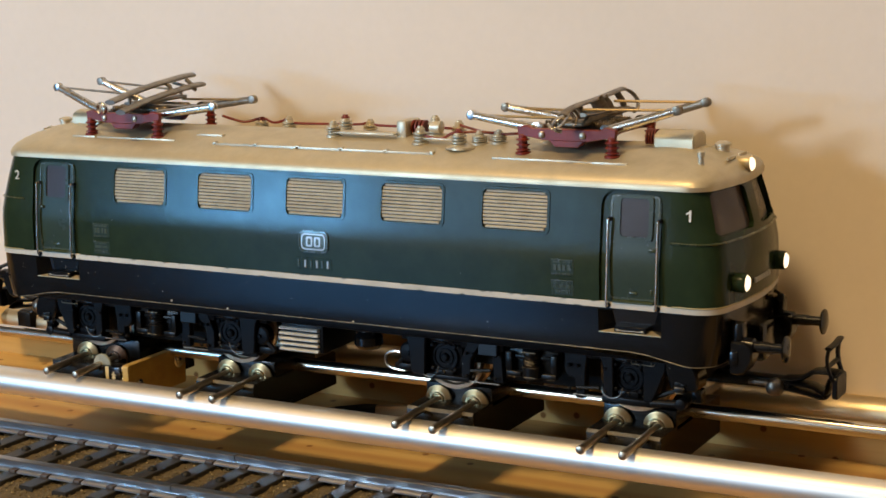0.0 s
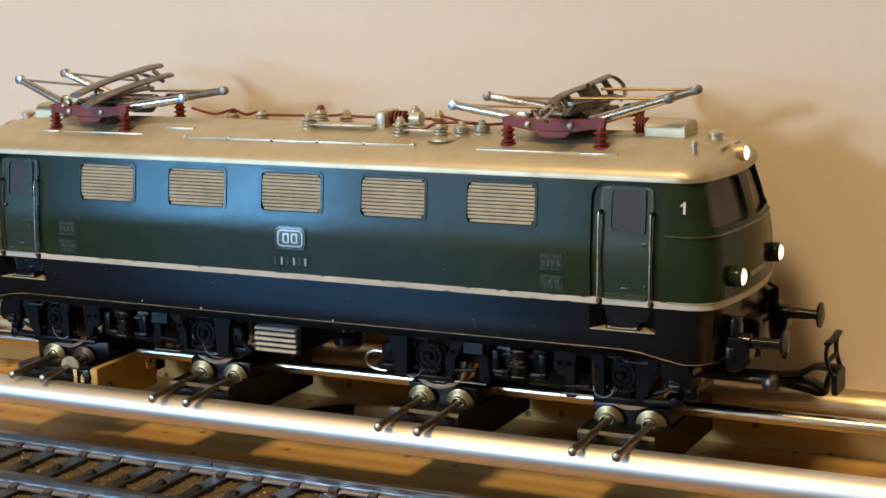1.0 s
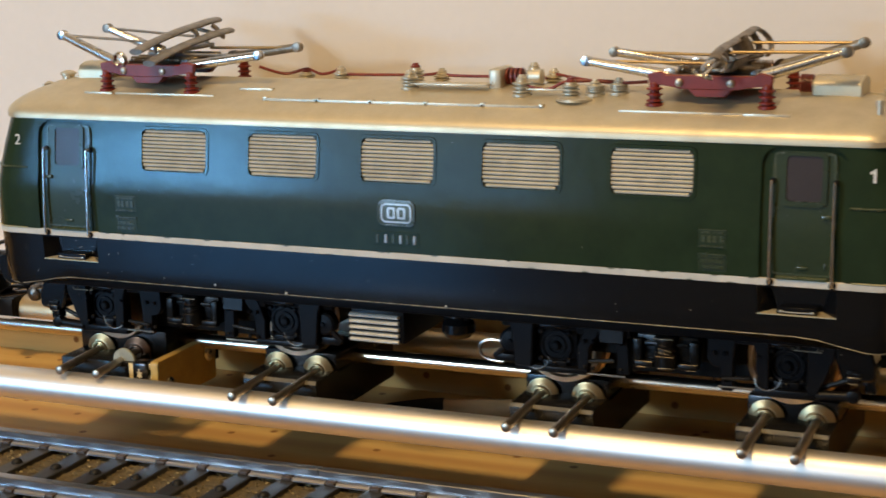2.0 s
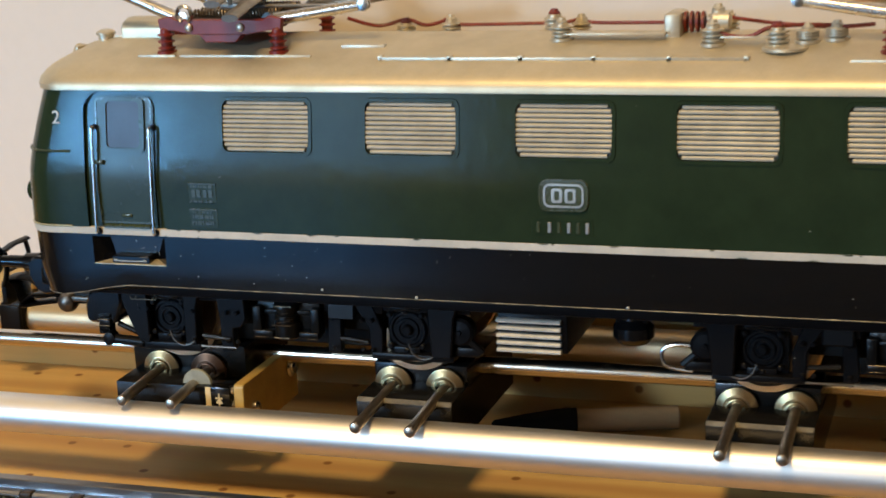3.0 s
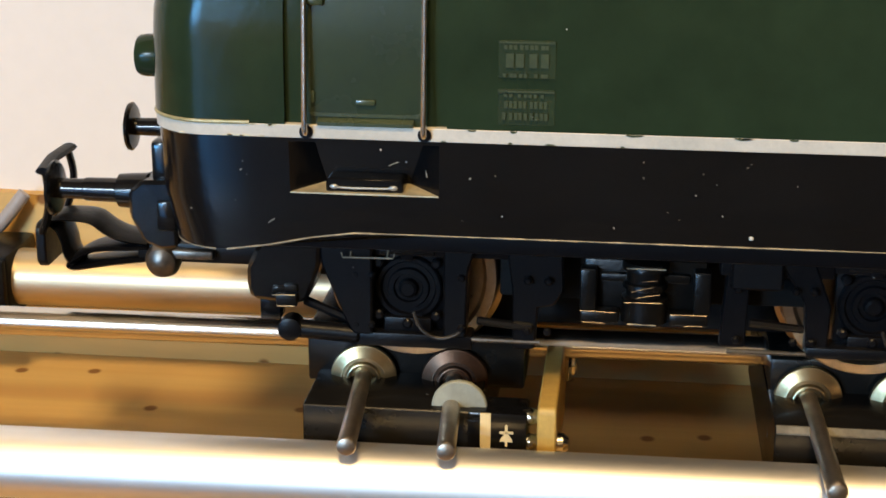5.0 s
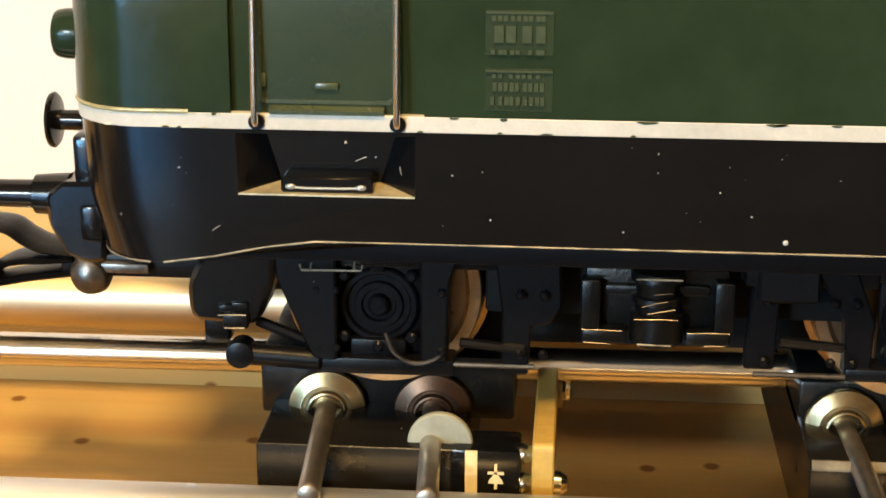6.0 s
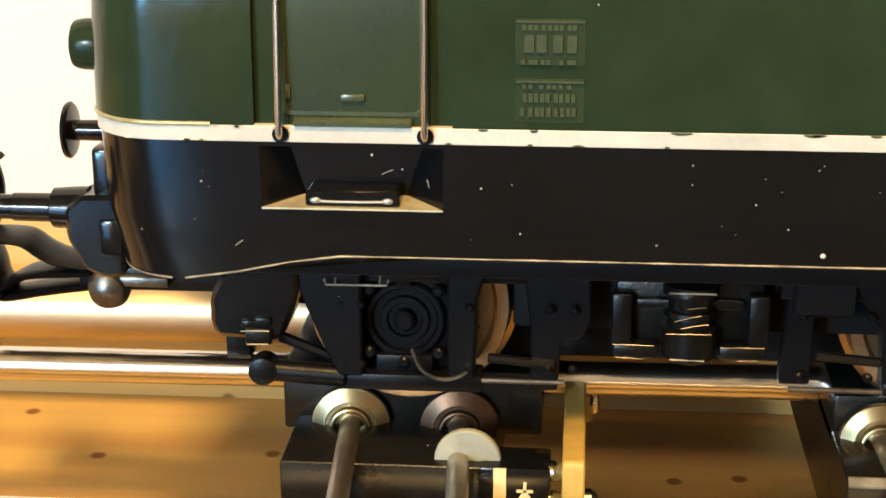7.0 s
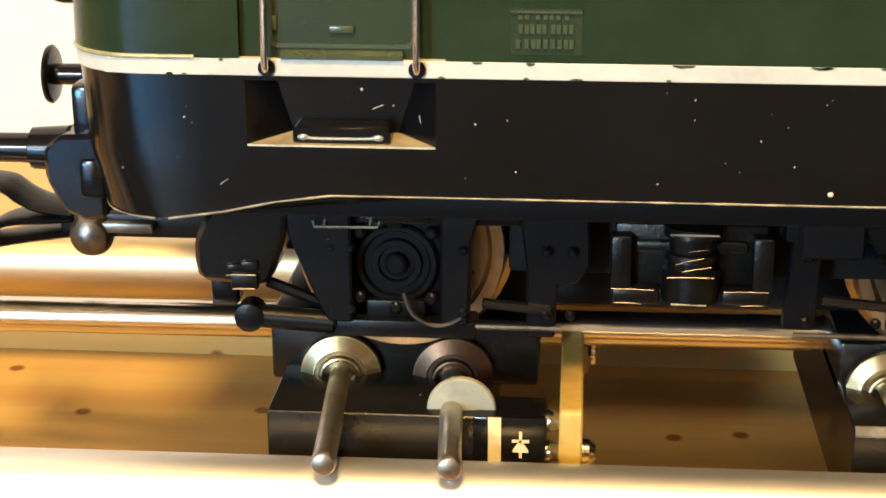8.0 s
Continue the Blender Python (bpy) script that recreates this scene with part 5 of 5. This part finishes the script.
def pantograph(cx, s, dark, hx):
    """A lowered diamond pantograph. s: towards the near end of the roof; hx: where its head lies."""
    mat_head = STRIPBROWN if dark else STRIPGREY
    pg = part("pantograph", box(bmesh.new(), cx - 7.5, cx + 7.5, 9.6, 25.0, 41.3, 41.9, 0.15), RED, loco, "lowered pantograph on a red base frame")
    for y in (8.5, 26.1):
        o = -1 if y < YC else 1
        bm = plate(bmesh.new(), [(cx - 9.4, 42.7), (cx - 9.2, 41.2), (cx - 6.8, 41.0), (cx - 4.2, 40.5), (cx + 4.2, 40.5), (cx + 6.8, 41.0), (cx + 9.2, 41.2), (cx + 9.4, 42.7), (cx + 7.4, 43.1), (cx + 6.6, 42.6), (cx - 6.6, 42.6), (cx - 7.4, 43.1)], "y", y - 0.5, y + 0.5, 0.12)
        plate(bm, [(cx - 3.4, 40.6), (cx + 3.4, 40.6), (cx + 2.2, 39.4), (cx - 2.2, 39.4)], "y", y - 0.4, y + 1.6 * -o, 0.12)
        part("base_beam", bm, RED, pg, "oxide red base beam")
        for dx in (-8.5, 8.5):
            insulator(cx + dx, y, 41.4 - roof_z(y) + 0.3, RED, pg, 1.1)
        bm = bmesh.new()
        for dx in (-4.6, 3.2):
            lathe(bm, (cx + dx, y + 0.5 * o, 41.5), (0, o, 0), [(0, 0.62), (0.25, 0.6), (0.4, 0.35), (0.42, 0.1)], 10)
        part("rivet", bm, PIN, pg, "dull steel rivet")
    bm = box(bmesh.new(), cx - 7.6, cx - 6.4, 8.7, 25.9, 41.7, 42.5, 0.12)
    box(bm, cx + 6.4, cx + 7.6, 8.7, 25.9, 41.7, 42.5, 0.12)
    part("cross_beam", bm, STRIPGREY, pg)
    for dy in (-4.6, -2.2, 2.2, 4.6):
        part("tension_spring", coil(bmesh.new(), (cx - 6.2, YC + dy, 42.9), (cx + 6.2, YC + dy, 42.9), 0.5, 0.17, 26), STRIPBROWN, pg, "browned coiled tension spring")
    part("mounting_plate", box(bmesh.new(), cx - 5.6, cx + 5.6, 11.0, 23.6, 41.9, 42.35, 0.15), STRIPDARK, pg)
    for y in (11.4, 25.0):
        for e in (-1, 1):
            outer = e == s
            kz = (46.0 if dark else 47.1) if outer else 44.1
            knee = Vector((cx + e * (19.3 if outer else 20.1), y, kz))
            root = Vector((cx + e * 6.6, y - 0.9 if y < YC else y + 0.9, 42.2))
            bm = rod(bmesh.new(), root, knee, 0.92, 12, 0.72)
            # far right arms take a darker grey in place of their shade
            arm = part("lower_arm", bm, STEEL if y < YC or e < 0 else STRIPGREY, pg, "steel tube arm")
            bm = lathe(bmesh.new(), knee - Vector((0, 0.75, 0)), (0, 1, 0), [(0, 0.5), (0.08, 0.82), (0.5, 0.86), (0.62, 0.6), (0.9, 0.6), (1.02, 0.86), (1.42, 0.82), (1.5, 0.5)], 16)
            part("knee_joint", bm, STEEL if y < YC and not (dark and outer) else STRIPBROWN if dark else STRIPGREY, arm)
            bm = lathe(bmesh.new(), root - Vector((0, 0.6, 0)), (0, 1, 0), [(0, 0.6), (0.1, 1.15), (1.1, 1.15), (1.2, 0.6)], 16)
            part("root_joint", bm, STRIPDARK if e > 0 else STEEL, arm)
            bm = rod(bmesh.new(), knee, (hx + (1.3 if dark and outer else e * 1.6), y + (-2.0 if dark and outer and y < YC else 1.0 if y < YC else -1.0), 45.9 if outer else 43.9), 0.24, 8)
            part("upper_arm", bm, BRASS if dark or (e > 0 and y > YC) else STRIPGREY, pg, "thin upper rod")
    if dark:
        # a tall arched strip of two thin bands joined by webs, its near end curled and its far end bent down
        top = bend([(hx + 1.2, 2.4, 45.6), (hx + 1.2, 4.5, 46.3), (hx + 1.0, 9.0, 46.7), (hx + 0.8, 16, 46.9), (hx + 0.6, 23, 47.2), (hx + 0.5, 29.6, 47.6)], 4)
        low = bend([(hx + 1.9, 9.0, 45.0), (hx + 1.9, 13, 44.8), (hx + 1.9, 19, 44.7), (hx + 1.9, 25, 44.5), (hx + 2.0, 30.4, 43.9)], 4)
        for pts in (top, low):
            part("contact_strip", sweep(bmesh.new(), pts, 0.36, 10, 0.9), mat_head, pg, "browned arched contact strip")
        for y, w in ((6.4, 0.7), (9.4, 0.6), (17.2, 1.3), (20.2, 0.9), (26.5, 0.6)):
            z = 46.75 + 0.03 * (y - 9)
            bm = sweep(bmesh.new(), bend([(hx + 0.9, y - 0.3, z), (hx + 1.3, y, z - 0.8), (hx + 1.7, y + 0.3, z - 1.6), (hx + 1.9, y + 0.6, 44.7)], 4), w, 8, 0.3)
            part("web", bm, mat_head, pg)
        bm = sweep(bmesh.new(), bend([(hx + 0.5, 29.6, 47.6), (hx + 1.2, 31.4, 47.0), (hx + 2.3, 32.2, 45.6), (hx + 2.6, 32.0, 44.0), (hx + 2.2, 31.2, 43.2)], 5), 0.26, 10, 0.75)
        part("horn", bm, mat_head, pg)
        bm = sweep(bmesh.new(), bend([(hx + 1.2, 2.4, 45.6), (hx + 0.4, 1.6, 45.0), (hx - 0.3, 1.6, 44.2), (hx - 0.1, 2.0, 43.3), (hx + 0.9, 2.6, 42.9)], 5), 0.22, 10, 0.7)
        part("horn", bm, STEEL, pg, "bright curled horn")
        bm = sweep(bmesh.new(), bend([(hx - 2.4, 4.0, 43.9), (hx - 1.6, 4.0, 43.2), (hx - 0.6, 4.2, 43.3), (hx + 0.6, 4.6, 44.4), (hx + 1.1, 5.0, 45.4)], 5), 0.25, 8, 0.4)
        sweep(bm, bend([(hx + 1.2, 6.0, 46.0), (hx + 2.0, 6.0, 45.0), (hx + 1.9, 6.4, 44.0), (hx + 1.2, 6.8, 43.3)], 5), 0.22, 8, 0.4)
        part("horn_spring", bm, STEEL, pg, "bright bent spring wire")
        bm = bmesh.new()
        box(bm, hx - 1.4, hx + 2.2, 8.5, 26.0, 43.0, 43.6, 0.15)
        plate(bm, [(9.0, 43.5), (29.5, 43.5), (29.0, 44.6), (22.0, 44.9), (20.0, 44.4), (15.0, 44.8), (11.0, 44.6)], "x", hx + 1.6, hx + 2.3, 0.12)
        for y in (10.0, 16.5, 24.4):
            sweep(bm, bend([(hx - 0.6, y, 43.4), (hx + 0.4, y, 44.3), (hx + 1.5, y, 44.6)], 4), 0.35, 8, 0.6)
        rod(bm, (hx - 1.0, 12.0, 44.0), (hx + 3.6, 22.0, 44.2), 0.3, 8)
        part("head_frame", bm, mat_head, pg)
    else:
        # two curved strips across the track, bent down at their horns
        for k, dx in enumerate((-0.2, 2.3)):
            lift = 1.1 if k == 0 else -0.8
            pts = []
            for i in range(17):
                t = i / 16
                y = 2.2 + 28.6 * t
                drop = 2.6 * max(0.0, 0.62 - t) ** 2.0 + 3.2 * max(0.0, t - 0.9) ** 1.2
                pts.append(Vector((hx + dx + (-1.6 * (t - 0.5)), y, 46.3 + lift + 2.1 * (t - 0.5) - drop)))
            part("contact_strip", sweep(bmesh.new(), pts, 0.55, 12, 1.2), mat_head, pg, "curved contact strip")
        bm = bmesh.new()
        for y in (9.0, 25.6):
            rod(bm, (hx - 2.0, y, 46.2 + (0.9 if y > YC else 0.2)), (hx + 2.0, y, 45.7 + (0.6 if y > YC else -0.3)), 0.35, 8)
            rod(bm, (hx, y, 44.4), (hx, y, 46.2), 0.35, 8)
        box(bm, hx - 1.6, hx + 1.6, 9.0, 25.6, 44.0, 44.7, 0.2)
        for y in (20.5, 27.5):
            sweep(bm, bend([(hx + 0.0, y, 47.6), (hx + 0.9, y + 0.3, 46.8), (hx + 1.2, y + 0.3, 46.0), (hx + 2.2, y, 45.6)], 4), 0.45, 8, 0.7)
        part("head_frame", bm, mat_head, pg)
        pts = [(hx - 6.6 + 1.1 * math.cos(radians(a)), 8.0, 43.4 + 1.1 * math.sin(radians(a))) for a in range(-60, 250, 18)]
        part("return_hook", sweep(bmesh.new(), pts, 0.26, 8, 0.45), STEEL, pg, "bright curled steel hook")


pantograph(-50.2, -1, False, -48.8)
pantograph(47.9, 1, True, 48.8)

# roof walkway bars, cables, insulators, tanks and horns
for y in (6.4, 28.2):
    for x0, x1 in ((-26.1, 22.2),):
        z = roof_z(y)
        bm = box(bmesh.new(), x0, x1, y - 0.5, y + 0.5, z - 0.35, z + 0.24, 0.08)
        n = 5
        for k in range(n + 1):
            x = x0 + (x1 - x0) * k / n
            box(bm, x - 0.35, x + 0.35, y - 0.5, y + 0.5, z - 0.4, z + 0.42, 0.08)
        part("roof_bar", bm, ROOF_PART, loco, "raised silver bar along the roof")
    ye = y - 0.6 if y < YC else y + 0.6
    for x0, x1, w in ((34.7, 54.0, 0.22), (53.6, 60.4, 0.42), (-62.4, -56.6, 0.24), (-56.0, -36.3, 0.22)):
        yy = ye if x0 > 0 else y + (0.5 if y < YC else -0.5)
        part("roof_rib", box(bmesh.new(), x0, x1, yy - w, yy + w, roof_z(yy) - 0.3, roof_z(yy) + 0.22, 0.06), ROOF_PART, loco)
part("roof_rib", box(bmesh.new(), -33.1, -26.8, 9.8, 10.8, roof_z(10.3) - 0.3, roof_z(10.3) + 0.25, 0.06), ROOF_PART, loco)
part("conductor_bar", box(bmesh.new(), -2.6, 10.8, 12.0, 14.2, 39.7, 40.0, 0.08), ROOF_PART, loco, "flat silver busbar on insulators")
part("conductor_bar", box(bmesh.new(), 18.2, 24.6, 10.2, 11.6, 39.5, 39.8, 0.08), ROOF_PART, loco, "flat silver busbar on insulators")
for x, y, h in ((-3.0, 13.0, 2.4), (-6.6, 23.0, 2.7), (-23.0, 27.4, 2.5), (-4.0, 28.0, 2.6), (17.2, 11.0, 2.7), (25.4, 10.6, 2.6), (16.9, 17.2, 3.2), (16.8, 26.6, 2.7), (28.9, 12.0, 1.9), (32.4, 12.9, 1.9), (-30.0, 27.8, 2.2)):
    ins = insulator(x, y, h, ROOF_PART, loco, 1.3, "silver ribbed insulator")
    bm = bmesh.new()
    lathe(bm, (x, y, roof_z(y) + h - 0.4), (0, 0, 1), [(0, 0.8), (0.3, 0.85), (0.5, 0.6), (0.8, 0.5)], 10)
    part("terminal", bm, RED if x in (-6.6, 25.4, -30.0) else ROOF_PART, ins)
bm = box(bmesh.new(), 10.4, 12.6, 13.6, 19.6, 38.6, 42.3, 0.5)
sw = part("roof_switch", bm, ROOF_PART, loco, "silver main switch with red fins")
bm = bmesh.new()
for k in range(4):
    lathe(bm, (12.6 + k * 0.75, 16.6, 40.9), (1, 0, 0), [(0, 0.8), (0.05, 1.35), (0.4, 1.35), (0.5, 0.8)], 16)
part("fin", bm, RED, sw, "red insulating fins")
bm = bmesh.new()
lathe(bm, (16.2, 16.8, 40.9), (1, 0, 0), [(0, 0.8), (0.2, 1.25), (2.2, 1.25), (2.4, 0.7)], 16)
part("housing", bm, ROOF_PART, sw)
bm = bmesh.new()
lathe(bm, (26.4, 10.0, roof_z(10.0) - 0.35), (0, 0, 1), [(0, 3.0), (0.35, 2.9), (0.5, 2.3), (0.7, 0.4)], 28)
part("roof_dish", bm, ROOF_PART, loco, "flat silver dish")
for pts, nm in (([(-24, 27.4, 40.0), (-22.6, 27.4, 40.0), (-21.8, 27.4, 39.3), (-12, 27.6, 39.35), (-6.0, 28.0, 39.5), (-4.0, 28.2, 40.2)], "roof_cable"),
                ([(-4.0, 28.2, 40.0), (-2.6, 28.0, 39.4), (4, 27.5, 39.4), (10, 26.8, 39.5), (16.5, 26.2, 39.6), (16.8, 26.6, 40.2)], "roof_cable"),
                ([(16.8, 26.6, 40.2), (23, 22, 40.0), (27, 18, 40.2), (32.4, 12.9, 40.6), (37, 13.0, 40.9)], "roof_cable"),
                ([(17.2, 11.0, 41.2), (18.6, 10.8, 40.0), (21.8, 10.6, 39.7), (24.2, 10.6, 40.8), (27, 11.4, 41.0), (28.9, 12.0, 41.0), (32.4, 12.9, 40.8)], "roof_cable"),
                ([(-38, 25, 40.6), (-34, 27.0, 39.2), (-30, 27.8, 40.0), (-27, 27.6, 39.2), (-24, 27.4, 39.8)], "roof_cable")):
    part(nm, sweep(bmesh.new(), bend(pts, 5), 0.26, 8), RED, loco, "thin dark red roof cable")
for s in (-1, 1):
    bm = plate(bmesh.new(), [(14.2, roof_z(14.2) - 0.4), (20.4, roof_z(20.4) - 0.4), (20.4, 40.9), (19.6, 41.7), (18.0, 42.0), (16.4, 42.0), (14.9, 41.6), (14.2, 40.8)], "x", s * 61.6, s * 69.0, 0.25)
    tk = part("roof_resistor", bm, ROOF, loco, "silver rounded roof box with red fins")
    bm = bmesh.new()
    for k in range(4):
        lathe(bm, (s * (59.6 + k * 0.5), 17.3, 40.4), (1, 0, 0), [(-0.15, 1.0), (-0.12, 1.65), (0.12, 1.65), (0.15, 1.0)], 18)
    part("fin", bm, RED, tk, "dark red ribs")
    bm = bmesh.new()
    yv = YC + s * 0.6
    lathe(bm, (s * 72.9, yv, 37.9), (0, 0, 1), [(0, 1.15), (1.5, 1.15), (1.6, 1.45), (1.95, 1.45), (2.15, 1.15), (2.35, 0.7), (2.4, 0.1)], 28)
    box(bm, s * 68.9, s * 71.6, yv - 0.2, yv + 0.2, 38.9, 39.35, 0.05)
    part("roof_vent", bm, ROOF_PART, loco, "low round silver roof vent")
    bm = lathe(bmesh.new(), (s * 72.6, 8.0 if s > 0 else 26.6, 36.6), (0, 0, 1), [(0, 0.85), (0.9, 0.8), (1.0, 0.5), (2.2, 0.48), (2.3, 0.66), (3.0, 0.64), (3.2, 0.4), (3.25, 0.1)], 16)
    part("whistle", bm, ROOF_PART, loco, "small turned whistle")
    bm = bmesh.new()
    box(bm, s * 75.4, s * 75.8, YC - 4.6, YC - 1.2, 37.6, 38.2, 0.06)
    box(bm, s * 75.4, s * 75.8, YC + 1.2, YC + 4.6, 37.6, 38.2, 0.06)
    part("roof_rib", bm, ROOF_PART, loco)
